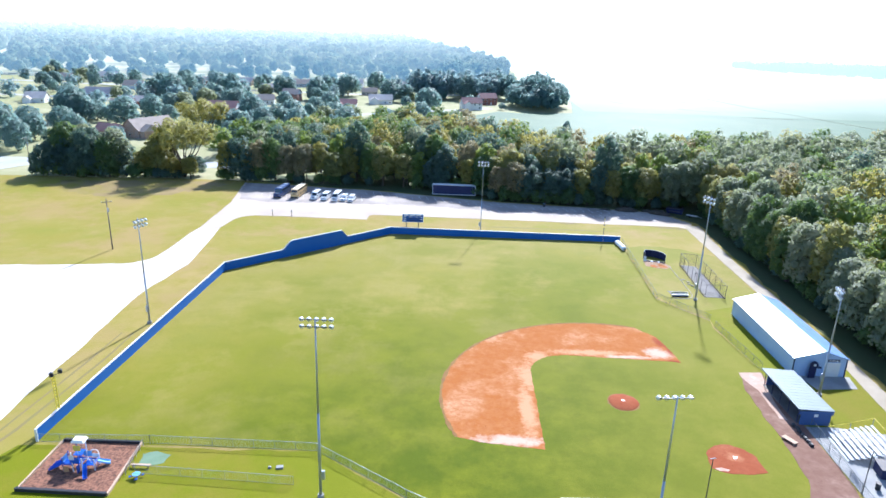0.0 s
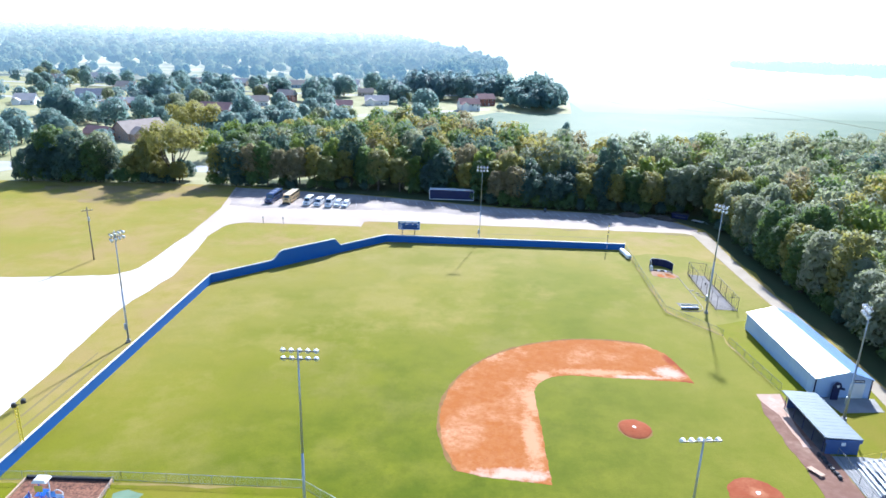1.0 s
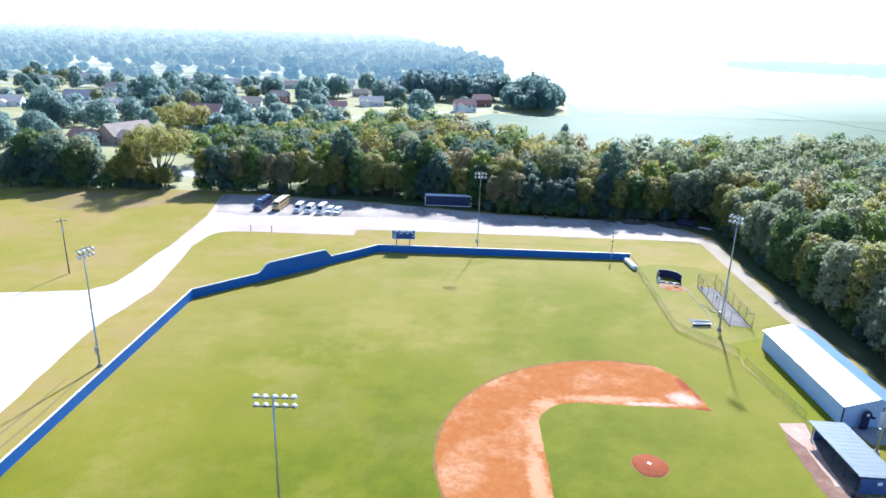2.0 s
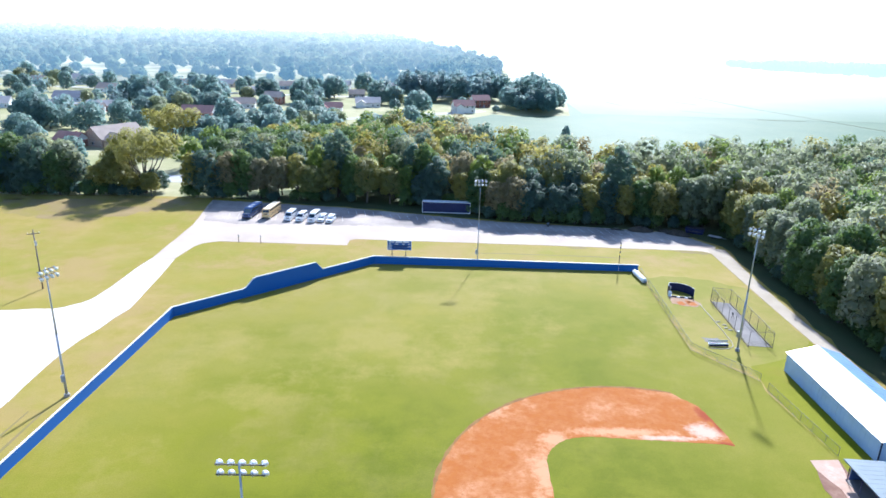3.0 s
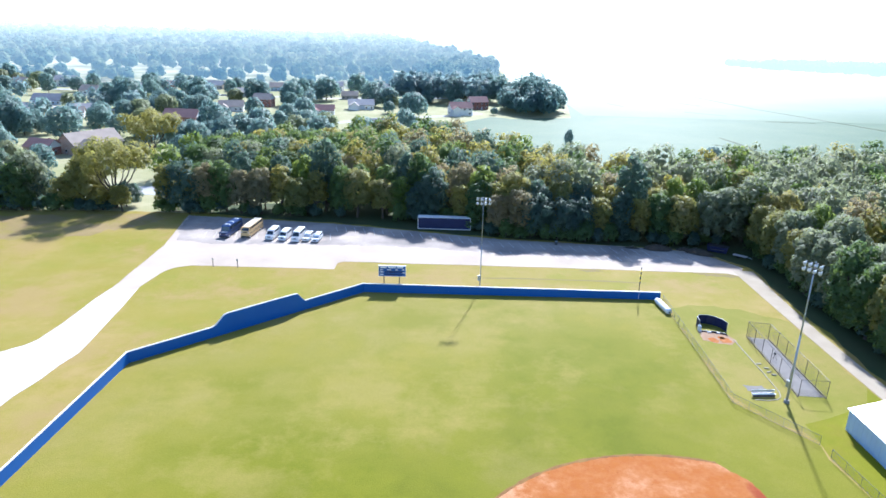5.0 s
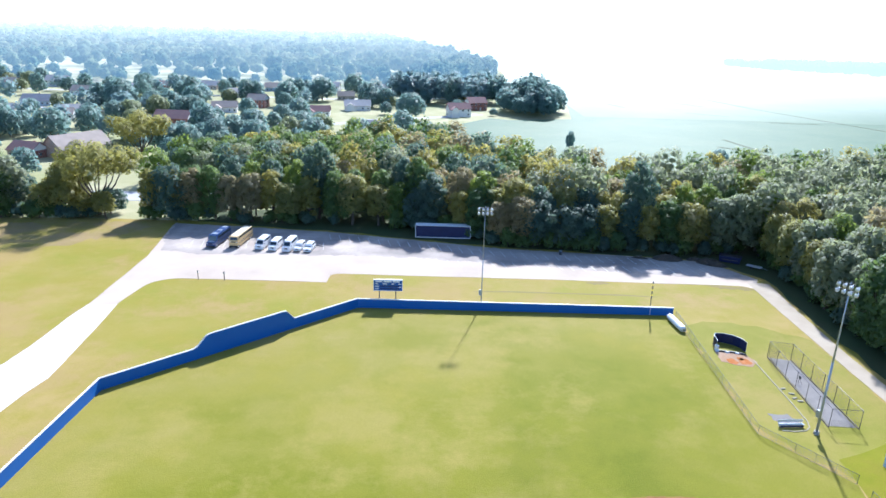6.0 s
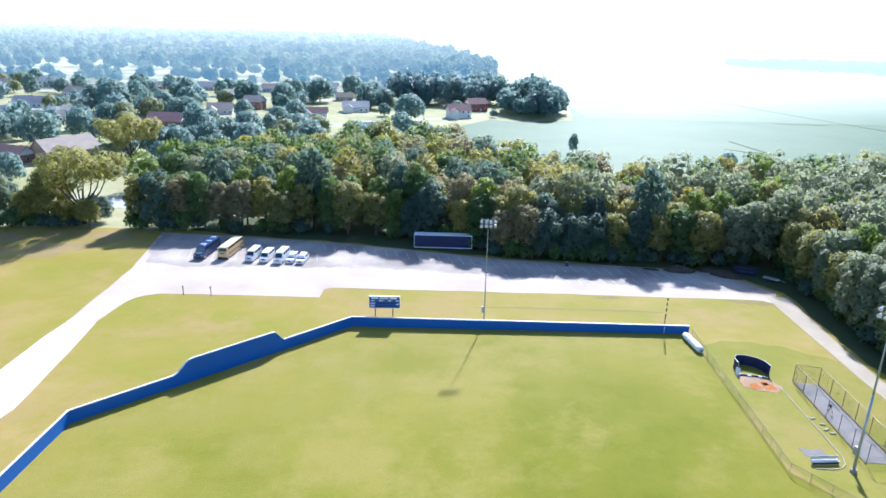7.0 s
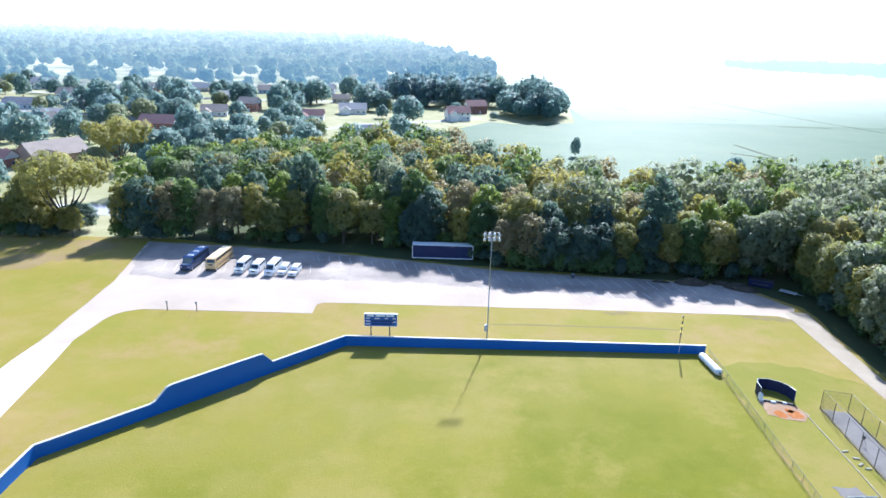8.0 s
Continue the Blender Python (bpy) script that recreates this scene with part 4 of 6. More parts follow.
for a, b in zip(prof, prof[1:]):
    d = (Vector(b) - Vector(a)).normalized()
    nn = Vector((-d.y, d.x)) * 0.05
    part("screen_panel", Geo().prism([(a[0] - nn.x, a[1] - nn.y), (b[0] - nn.x, b[1] - nn.y), (b[0] + nn.x, b[1] + nn.y), (a[0] + nn.x, a[1] + nn.y)], 0.05, 1.9), "navy", ws)
    part("top_rail", Geo().tube((*a, 1.95), (*b, 1.95), 0.05), "galv", ws)
for a in prof:
    part("post", Geo().tube((*a, 0), (*a, 2.0), 0.05), "galv", ws)
part("side_bag", Geo().box((53.0, 161.0, 0.6), (0.5, 1.0, 1.2), 10, 0.2), "tarp", ws, "white padding")
setting("bullpen_dirt", flat(ragged([(52.6, 160.6), (57.8, 159.4), (58.6, 156.4), (57.2, 154.6), (54.0, 155.2), (52.2, 156.6)], 0.8, 0.2, 41), 0.06), "bullpen_dirt", "pale dusty bullpen mound area", "dirt")
for cx, cy, r, sd in ((56.4, 156.6, 1.1, 42), (54.2, 156.6, 0.9, 43), (56.0, 157.8, 0.6, 44)):
    ring = [(cx + r * math.cos(t), cy + 1.2 * r * math.sin(t)) for t in np.linspace(0, 6.0, 12)]
    setting("clay_patch", flat(ragged(ring, 0.3, 0.2, sd), 0.075), "clay", "worn red clay patch in the bullpen", "dirt")
fl = thing("folded_cover", "crumpled black and white tarp on the ground", "tarp", pose(55.2, 160.0, 0.05, 0, 0, -14))
rng = random.Random(5)
for i in range(9):
    part("fold", Geo().box((-2.2 + 0.55 * i, rng.uniform(-0.15, 0.15), 0.14), (0.75, 0.4, 0.28), rng.uniform(-30, 30), 0.09), "black" if i % 3 else "tarp", fl)
eg = thing("edging", "pale weathered edging curving along the bullpen lane", "edging", kind="structure")
eg_pts = [(58.2, 157.0), (58.0, 150.0), (57.8, 143.0), (57.5, 137.5), (57.0, 135.9), (56.0, 135.0), (54.4, 134.7), (52.4, 134.9)]
part("kerb", Geo().strip(eg_pts, 0.16, 0.0, 0.12), "edging", eg)
pb = thing("players_bench", "low aluminium team bench with a backrest", "bench", pose(54.2, 136.0, 0.03, 0, 0, 3))
part("seat", Geo().box((0, 0, 0.46), (3.9, 0.55, 0.07), 0, 0.02), "alu", pb)
part("backrest", Geo().box((0, 0.36, 0.86), (3.9, 0.07, 0.4), 0, 0.02), "alu", pb)
part("front_panel", Geo().box((0, -0.2, 0.22), (3.7, 0.05, 0.36)), "navy", pb)
for x in (-1.75, 0.0, 1.75):
    part("leg", Geo().box((x, 0.05, 0.21), (0.08, 0.5, 0.42)), "alu", pb)
    part("back_bracket", Geo().box((x, 0.32, 0.7), (0.06, 0.06, 0.8)), "alu", pb)
setting("ground_patch", flat(ragged([(52.4, 139.6), (55.6, 139.4), (56.2, 137.0), (52.8, 136.4)], 0.7, 0.25, 45), 0.05), "slab", "trodden grey patch behind the bench", "dirt")
# bag-shaped blocks stand in for unidentified white debris
for i, (x, y, rz) in enumerate(((58.6, 147.2, 10), (59.2, 145.6, -15), (59.0, 144.2, 30), (59.5, 143.3, 0))):
    tagged(part("bag", Geo().box((x, y, 0.12), (0.9, 0.42, 0.14), rz, 0.06), "edging"), "pale flat block standing in for white debris by the cage", "bag", "bags by the cage")

# ---- batting cage ----
cg = thing("batting_cage", "long batting cage of steel pipe and dark netting", "batting cage")
A0, A1, B0, B1 = Vector((61.4, 158.6)), Vector((59.9, 136.0)), Vector((65.2, 157.6)), Vector((64.3, 135.6))
NC = 7
for side in ((A0, A1), (B0, B1)):
    for i in range(NC):
        p = side[0].lerp(side[1], i / (NC - 1))
        part("post", Geo().tube((p.x, p.y, 0), (p.x, p.y, 3.2), 0.05), "dark_steel", cg)
    a, b = side
    part("top_rail", Geo().tube((a.x, a.y, 3.2), (b.x, b.y, 3.2), 0.04), "dark_steel", cg)
    part("base_rail", Geo().box(((a.x + b.x) / 2, (a.y + b.y) / 2, 0.1), (0.12, (a - b).length, 0.16), math.degrees(math.atan2(a.x - b.x, -(a.y - b.y))) + 180), "timber", cg)
for i in (0, NC - 1):
    p, q = A0.lerp(A1, i / (NC - 1)), B0.lerp(B1, i / (NC - 1))
    part("end_rail", Geo().tube((p.x, p.y, 3.2), (q.x, q.y, 3.2), 0.04), "dark_steel", cg)
net = Geo()


def netting(net, a, b, z0, z1, step=0.17, w=0.007):
    d = b - a
    ln = d.length
    d.normalize()
    h = z1 - z0
    for i in range(int(ln / step) + 1):
        p = a + d * step * i
        net.add([(p.x - d.x * w, p.y - d.y * w, z0), (p.x + d.x * w, p.y + d.y * w, z0), (p.x + d.x * w, p.y + d.y * w, z1), (p.x - d.x * w, p.y - d.y * w, z1)], [(0, 1, 2, 3)])
    for j in range(int(h / step) + 1):
        z = z0 + j * step
        net.add([(a.x, a.y, z - w), (b.x, b.y, z - w), (b.x, b.y, z + w), (a.x, a.y, z + w)], [(0, 1, 2, 3)])


netting(net, B0, B1, 0.1, 3.1)
netting(net, A0, B0, 0.1, 3.1)
netting(net, A0, A0.lerp(A1, 0.17), 0.1, 3.1)
netting(net, A1, B1, 0.1, 1.4)
netting(net, A0, A1, 0.1, 1.0, 0.4)
me = bpy.data.meshes.new("netting")
me.from_pydata(net.v, [], net.f)
tagged(part("netting", me, "dark_steel", cg, "dark cord netting"), kind="stuff")
setting("cage_slab", flat([(A0.x + 0.3, A0.y - 0.3), (A1.x + 0.3, A1.y + 0.4), (B1.x - 0.2, B1.y + 0.4), (B0.x - 0.2, B0.y - 0.3)], 0.07, 0.05), "slab", "grey stained concrete floor of the batting cage", "slab")
pm = thing("pitching_stand", "small dark pitching machine frame in the cage", "pitching machine", pose(62.2, 149.0, 0.07))
for dx, dy in ((-0.35, -0.3), (0.35, -0.3), (0, 0.4)):
    part("leg", Geo().tube((dx, dy, 0), (0, 0, 1.0), 0.03), "dark_steel", pm)
part("wheel", Geo().tube((-0.1, 0, 1.15), (0.1, 0, 1.15), 0.25, 0.25, 12), "black", pm)

# ---- metal building by the path ----
sh = thing("metal_building", "pale blue metal shed with a white roof and a roller door", "shed", pose(0, 0, 0))
X0, X1, Y0, Y1, HE, HR = 62.3, 71.5, 100.4, 126.9, 3.45, 4.75
XM = (X0 + X1) / 2 + 0.4
part("side_wall", Geo().box((X0 + 0.06, (Y0 + Y1) / 2, HE / 2), (0.12, Y1 - Y0, HE)), "metal_wall", sh)
part("side_wall", Geo().box((X1 - 0.06, (Y0 + Y1) / 2, HE / 2), (0.12, Y1 - Y0, HE)), "metal_wall", sh)
for y in (Y0, Y1 - 0.12):
    g = Geo()
    pr = [(X0 + 0.13, 0.0), (X1 - 0.13, 0.0), (X1 - 0.13, HE), (XM, HR), (X0 + 0.13, HE)]
    g.loft([[(x, y, z) for x, z in pr], [(x, y + 0.12, z) for x, z in pr]])
    part("gable_wall", g, "metal_wall", sh)
# one roof, two tones: the right slope's blue is painted sky reflection
for xa, xb, m, lb in ((X0 - 0.25, XM, "metal_roof", "white roof slope"), (X1 + 0.25, XM, "metal_roof_sky", "roof slope with the sky's reflection painted blue")):
    g = Geo()
    za, zb = HE - 0.02, HR + 0.1
    pr = [(xa, za), (xb, zb), (xb, zb + 0.09), (xa, za + 0.09)]
    g.loft([[(x, Y0 - 0.25, z) for x, z in pr], [(x, Y1 + 0.25, z) for x, z in pr]])
    sl = part("roof", g, m, sh, lb)
    for i in range(22):
        y = Y0 + (Y1 - Y0) * (i + 0.5) / 22
        part("seam", Geo().tube((xa, y, za + 0.1), (xb, y, zb + 0.1), 0.02, 0.02, 4), m, sl)
part("ridge_cap", Geo().box((XM, (Y0 + Y1) / 2, HR + 0.21), (0.35, Y1 - Y0 + 0.5, 0.06)), "metal_roof", sh)
for x in (X0, X1):
    part("corner_trim", Geo().box((x, Y0 - 0.02, HE / 2), (0.18, 0.14, HE - 0.04)), "navy", sh, "dark corner trim")
part("roller_door", Geo().box((69.2, Y0 - 0.03, 1.35), (2.5, 0.06, 2.7)), "siding", sh, "white roller door")
part("sign", Geo().box((69.2, Y0 - 0.05, 3.15), (2.0, 0.1, 0.45)), "navy", sh, "dark sign board")
for i in range(6):
    part("sign_bar", Geo().box((68.45 + 0.3 * i, Y0 - 0.11, 3.15), (0.2, 0.02, 0.2)), "trim", sh)
for i in range(26):
    y = Y0 + (Y1 - Y0) * (i + 0.5) / 26
    part("siding_rib", Geo().box((X0 - 0.012, y, HE / 2 - 0.1), (0.03, 0.06, HE - 0.3)), "metal_wall", sh)
setting("apron", flat([(63.2, 100.3), (72.4, 100.3), (71.6, 96.2), (64.4, 95.6)], 0.06, 0.06), "concrete", "concrete apron in front of the shed", "apron")
cp = thing("cap_cutout", "dark navy cap-shaped cutout sign against the shed", "sign", pose(65.5, 99.6, 0.06))
g = Geo()
cap_ring = [(0.75 * math.cos(t), 2.3 + 0.9 * math.sin(t)) for t in np.linspace(0, math.pi, 12)] + [(-0.75, 0.0), (0.45, 0.0), (0.5, 1.9), (1.35, 1.8), (1.3, 2.15)]
g.loft([[(x, 0, z) for x, z in cap_ring], [(x, 0.12, z) for x, z in cap_ring]])
part("board", g, "navy", cp)
part("badge", Geo().box((0.1, -0.03, 2.5), (0.4, 0.05, 0.4), 0), "trim", cp)

# ---- first-base dugout ----
dg = thing("dugout", "block dugout with a pale sloping metal roof", "dugout")
DX0, DX1, DY0, DY1 = 55.2, 60.7, 84.3, 97.2
part("back_wall", Geo().box((DX1 - 0.6, (DY0 + DY1) / 2 + 0.2, 1.15), (0.25, DY1 - DY0 - 1.0, 2.3)), "dugout_block", dg)
for y in (DY0 + 0.5, DY1 - 0.5):
    part("end_wall", Geo().box(((DX0 + DX1) / 2 + 0.3, y, 1.15), (4.0, 0.25, 2.3)), "dugout_block", dg)
for i in range(5):
    part("post", Geo().tube((DX0 + 0.5, DY0 + 0.8 + i * 2.8, 0), (DX0 + 0.5, DY0 + 0.8 + i * 2.8, 2.6), 0.06), "navy", dg)
g = Geo()
pr = [(DX0, 2.75), (DX1, 2.5), (DX1, 2.66), (DX0, 2.91)]
g.loft([[(x, DY0, z) for x, z in pr], [(x, DY1, z) for x, z in pr]])
rf = part("roof", g, "dugout_roof", dg)
for i in range(14):
    y = DY0 + (DY1 - DY0) * (i + 0.5) / 14
    part("seam", Geo().tube((DX0, y, 2.915), (DX1, y, 2.665), 0.012, 0.012, 4), "dugout_roof", rf)
part("fascia", Geo().box(((DX0 + DX1) / 2, DY0 - 0.05, 2.3), (5.2, 0.08, 0.55)), "dugout_block", dg)
part("emblem", Geo().box(((DX0 + DX1) / 2, DY0 - 0.1, 1.9), (0.6, 0.03, 0.5), 0, 0.0), "trim", dg, "pale painted emblem")
part("lower_wall", Geo().box(((DX0 + DX1) / 2 + 0.2, DY0 + 0.3, 1.0), (4.6, 0.12, 2.0)), "dugout_block", dg)
part("inner_bench", Geo().box((DX1 - 1.2, (DY0 + DY1) / 2, 0.45), (0.5, DY1 - DY0 - 2, 0.08), 0, 0.02), "plank", dg)
part("floor_pad", Geo().box(((DX0 + DX1) / 2, (DY0 + DY1) / 2, 0.09), (DX1 - DX0 - 0.8, DY1 - DY0 - 1.2, 0.04)), "slab", dg)
rk = thing("bat_rack", "wooden plank step on the dirt by the dugout", "plank step", pose(52.2, 80.0, 0.06, 0, 0, 28))
part("top", Geo().box((0, 0, 0.3), (0.9, 2.2, 0.08), 0, 0.02), "plank", rk)
for y in (-0.9, 0.9):
    part("leg", Geo().box((0, y, 0.13), (0.8, 0.1, 0.26)), "plank", rk)
for i in range(7):
    tagged(part("equipment_bag", Geo().box((54.9 + 0.12 * math.sin(i * 3.0), 79.0 + 0.85 * i, 0.26), (0.5, 0.8, 0.4), 20 * math.sin(i * 1.7), 0.12), "black"), "dark equipment bag dropped on the dirt", "bag", "bags by the dugout")

# ---- bleachers ----
setting("bleacher_slab", flat([(56.6, 84.0), (61.0, 84.0), (68.4, 82.5), (68.4, 66.0), (56.0, 64.0)], 0.06, 0.06), "concrete", "pale concrete pad under the bleachers", "slab")
bl = thing("bleachers", "aluminium bleachers with nine rows of plank seats", "bleachers", pose(58.2, 75.4, 0.06, 0, 0, -4))
NB = 9
for i in range(NB):
    x, z = 0.4 + i * 0.72, 0.42 + i * 0.2
    part("seat_plank", Geo().box((x, 3.4, z), (0.34, 6.9, 0.06), 0, 0.015), "alu", bl)
    part("foot_plank", Geo().box((x - 0.36, 3.4, max(z - 0.3, 0.1)), (0.24, 6.9, 0.04)), "galv", bl)
for y in (0.3, 2.4, 4.5, 6.6):
    part("stringer", Geo().tube((0.2, y, 0.2), (0.4 + 8 * 0.72, y, 1.9), 0.05), "galv", bl)
    for x in (0.6, 3.0, 5.6):
        part("leg", Geo().tube((x, y, 0), (x, y, 0.28 * x + 0.25), 0.04), "galv", bl)
for pts in ([(0.2, 6.95, 1.2), (6.4, 6.95, 3.1), (6.4, -0.1, 3.1)],):
    for a, b in zip(pts, pts[1:]):
        part("guard_rail", Geo().tube(a, b, 0.045), "yellow", bl, "pale yellow guard rail")
for x, y, z in ((0.2, 6.95, 1.2), (3.3, 6.95, 2.15), (6.4, 6.95, 3.1), (6.4, 3.4, 3.1), (6.4, -0.1, 3.1)):
    part("rail_post", Geo().tube((x, y, 0), (x, y, z), 0.035), "galv", bl)
pbx = thing("press_table", "dark covered box under the bleachers", "box", pose(63.0, 72.6, 0.06, 0, 0, -10))
part("body", Geo().box((0, 0, 0.7), (4.6, 2.6, 1.4), 0, 0.08), "navy", pbx)
part("lid", Geo().box((0, 0, 1.44), (4.8, 2.8, 0.08), 0, 0.02), "dark_steel", pbx)
br = thing("trash_barrel", "dark round trash barrel on the concrete", "trash can", pose(58.8, 69.6, 0.06))
part("body", Geo().tube((0, 0, 0), (0, 0, 0.9), 0.32, 0.34, 14), "black", br, smooth=True)
part("rim", Geo().tube((0, 0, 0.9), (0, 0, 0.96), 0.37, 0.37, 14), "dark_steel", br)
np_ = thing("net_pole", "slim dark backstop pole on the grass", "pole", pose(32.2, 60.5, 0))
part("pole", Geo().tube((0, 0, 0), (0, 0, 10.2), 0.07, 0.06), "dark_steel", np_)
part("cap", Geo().tube((-0.35, 0, 10.22), (0.35, 0, 10.3), 0.05), "galv", np_)
np2 = thing("net_pole", "slim dark backstop pole beside the bleachers", "pole", pose(56.2, 68.6, 0.06))
part("pole", Geo().tube((0, 0, 0), (0, 0, 6.5), 0.07, 0.06), "dark_steel", np2)
part("pennant", Geo().box((0.0, 0.0, 6.55), (0.2, 0.2, 0.1)), "galv", np2)
d3 = thing("dugout", "block dugout behind third base with a pale flat roof", "dugout")
part("roof", Geo().box((20.4, 60.3, 2.72), (9.4, 4.0, 0.16), 1, 0.03), "dugout_roof", d3)
part("fascia", Geo().box((20.4, 62.32, 2.6), (9.4, 0.1, 0.3), 1), "dark_steel", d3)
part("back_wall", Geo().box((20.4, 58.6, 1.3), (9.0, 0.25, 2.6), 1), "dugout_block", d3)
for x in (16.0, 24.8):
    part("end_wall", Geo().box((x, 60.3, 1.3), (0.25, 3.2, 2.6), 1), "dugout_block", d3)

# ---- playground ----
setting("playground_mulch", flat([(-51.3, 73.6), (-40.9, 73.6), (-40.3, 63.2), (-51.3, 63.5)], 0.10, 0.1), "mulch", "brown wood mulch bed of the playground", "mulch")
bd = thing("playground_border", "dark timber border round the mulch bed", "border", kind="structure")
for a, b, w, h in (((-51.4, 73.8), (-40.7, 73.8), 0.35, 0.45), ((-40.6, 73.8), (-40.0, 63.0), 0.25, 0.35), ((-40.1, 62.95), (-51.6, 63.3), 0.4, 0.5), ((-51.5, 63.4), (-51.5, 73.7), 0.22, 0.28)):
    part("timber", Geo().strip([a, b], w, 0.0, h), "black" if w > 0.3 else "plank", bd)
ramp = thing("ramp_rail", "grey metal handrail along the playground edge", "handrail", pose(0, 0, 0))
for i in range(6):
    p = Vector((-40.2, 73.4)).lerp(Vector((-39.6, 67.0)), i / 5)
    part("post", Geo().tube((p.x, p.y, 0), (p.x, p.y, 1.1), 0.04), "galv", ramp)
part("rail", Geo().tube((-40.2, 73.4, 1.1), (-39.6, 67.0, 1.1), 0.035), "timber", ramp)
part("lower_rail", Geo().tube((-40.2, 73.4, 0.6), (-39.6, 67.0, 0.6), 0.03), "timber", ramp)
pg = thing("playground_set", "blue and white climbing set with slides and a roof", "playground", pose(-46.0, 68.0, 0.1) @ Matrix.Scale(0.8, 4))
for x, y, h in ((-2.2, -1.0, 2.6), (-0.6, -1.0, 3.6), (-2.2, 0.8, 2.6), (-0.6, 0.8, 3.6), (0.9, -1.0, 2.6), (0.9, 0.8, 2.8), (2.6, -0.4, 2.0), (2.6, 1.2, 2.0), (-1.4, 2.0, 4.0), (0.2, 2.0, 4.0)):
    part("post", Geo().tube((x, y, 0), (x, y, h), 0.09), "paint_white" if x > -1 else "play_blue", pg)
for x, y, z, s in ((-1.4, -0.1, 1.3, 1.7), (0.15, -0.1, 1.6, 1.6), (1.75, 0.3, 1.1, 1.7), (-0.6, 1.4, 2.0, 1.5)):
    part("deck", Geo().box((x, y, z), (s, s + 0.2, 0.1), 0, 0.03), "play_blue", pg)
part("roof", Geo().loft([[(-1.7, 0.9, 4.0), (0.5, 0.9, 4.0), (0.5, 2.6, 4.0), (-1.7, 2.6, 4.0)], [(-1.4, 1.1, 4.45), (0.2, 1.1, 4.45), (0.2, 2.4, 4.45), (-1.4, 2.4, 4.45)]]), "siding", pg, "white peaked roof")
part("roof_panel", Geo().box((-0.6, 0.75, 3.2), (1.2, 0.08, 1.0)), "play_yellow", pg, "yellow panel")


def slide(x0, y0, z0, dx, dy, m, w=0.6):
    g = Geo()
    s = Vector((-dy, dx)).normalized() * w / 2
    rings = []
    for i in range(8):
        t = i / 7
        z = z0 * (1 - t) ** 1.2 + 0.25 * t
        c = (x0 + dx * t, y0 + dy * t)
        rings.append([(c[0] - s.x, c[1] - s.y, z + 0.25), (c[0] - s.x * 0.9, c[1] - s.y * 0.9, z), (c[0] + s.x * 0.9, c[1] + s.y * 0.9, z), (c[0] + s.x, c[1] + s.y, z + 0.25),
                      (c[0] + s.x * 1.1, c[1] + s.y * 1.1, z - 0.08), (c[0] - s.x * 1.1, c[1] - s.y * 1.1, z - 0.08)])
    g.loft(rings)
    part("slide", g, m, pg)


slide(-2.2, -0.4, 1.4, -2.4, -0.5, "play_blue")
slide(-2.2, 0.4, 1.4, -2.4, 0.1, "play_blue")
slide(2.6, 0.6, 1.2, 1.6, 0.9, "play_light", 0.9)
slide(1.4, -1.0, 1.5, 0.9, -2.0, "play_blue")
for x, y, z, s, m in ((-2.3, -0.1, 1.9, (0.08, 1.6, 1.0), "play_light"), (-0.2, -1.05, 2.2, (1.5, 0.08, 0.9), "play_blue"), (1.0, 0.9, 2.2, (1.4, 0.08, 1.0), "play_light"),
                      (-1.6, -1.3, 0.7, (0.9, 0.1, 1.1), "play_tan"), (0.4, -1.2, 0.8, (0.1, 0.8, 1.4), "play_blue"), (2.0, 1.3, 1.6, (1.2, 0.08, 0.7), "paint_white"), (-0.6, -1.1, 2.7, (0.9, 0.08, 0.7), "paint_white")):
    part("side_panel", Geo().box((x, y, z), s, 0, 0.03), m, pg)
for k in range(2):
    ringp = [(1.8 + 0.75 * math.cos(t), 1.4 - 2.4 * k, 1.9 + 0.75 * math.sin(t)) for t in np.linspace(0, math.pi, 9)]
    part("hoop", Geo().path(ringp, 0.06), "paint_white", pg)
for i in range(5):
    part("ladder_rung", Geo().tube((2.7, -0.35, 0.35 + 0.3 * i), (2.7, 1.15, 0.35 + 0.3 * i), 0.04), "play_blue", pg)

setting("bare_pad", flat(ragged([(-39.2, 71.4), (-37.6, 72.2), (-35.8, 71.4), (-35.9, 69.8), (-37.6, 69.0), (-38.9, 69.4)], 0.7, 0.25, 51), 0.05), "pad_green", "pale grey-green worn patch on the grass", "dirt")
bn = thing("plank_bench", "low wooden plank bench on the grass", "bench", pose(-38.4, 68.7, 0.02, 0, 0, 0))
part("seat", Geo().box((0, 0, 0.42), (2.6, 0.4, 0.07), 0, 0.02), "plank", bn)
for x in (-1.0, 1.0):
    part("leg", Geo().box((x, 0, 0.2), (0.1, 0.35, 0.4)), "timber", bn)
pt = thing("picnic_table", "round blue picnic table with attached seats", "picnic table", pose(-38.0, 66.6, 0.0) @ Matrix.Scale(0.8, 4))
part("tabletop", Geo().tube((0, 0, 0.7), (0, 0, 0.76), 0.62, 0.62, 16), "play_light", pt)
part("stem", Geo().tube((0, 0, 0), (0, 0, 0.7), 0.08), "play_blue", pt)
for a in range(0, 360, 90):
    c, s_ = math.cos(radians(a + 20)), math.sin(radians(a + 20))
    part("seat", Geo().box((c * 0.95, s_ * 0.95, 0.44), (0.4, 0.4, 0.06), a + 20, 0.03), "play_blue", pt)
    part("arm", Geo().tube((0, 0, 0.15), (c * 0.95, s_ * 0.95, 0.42), 0.035), "play_blue", pt)
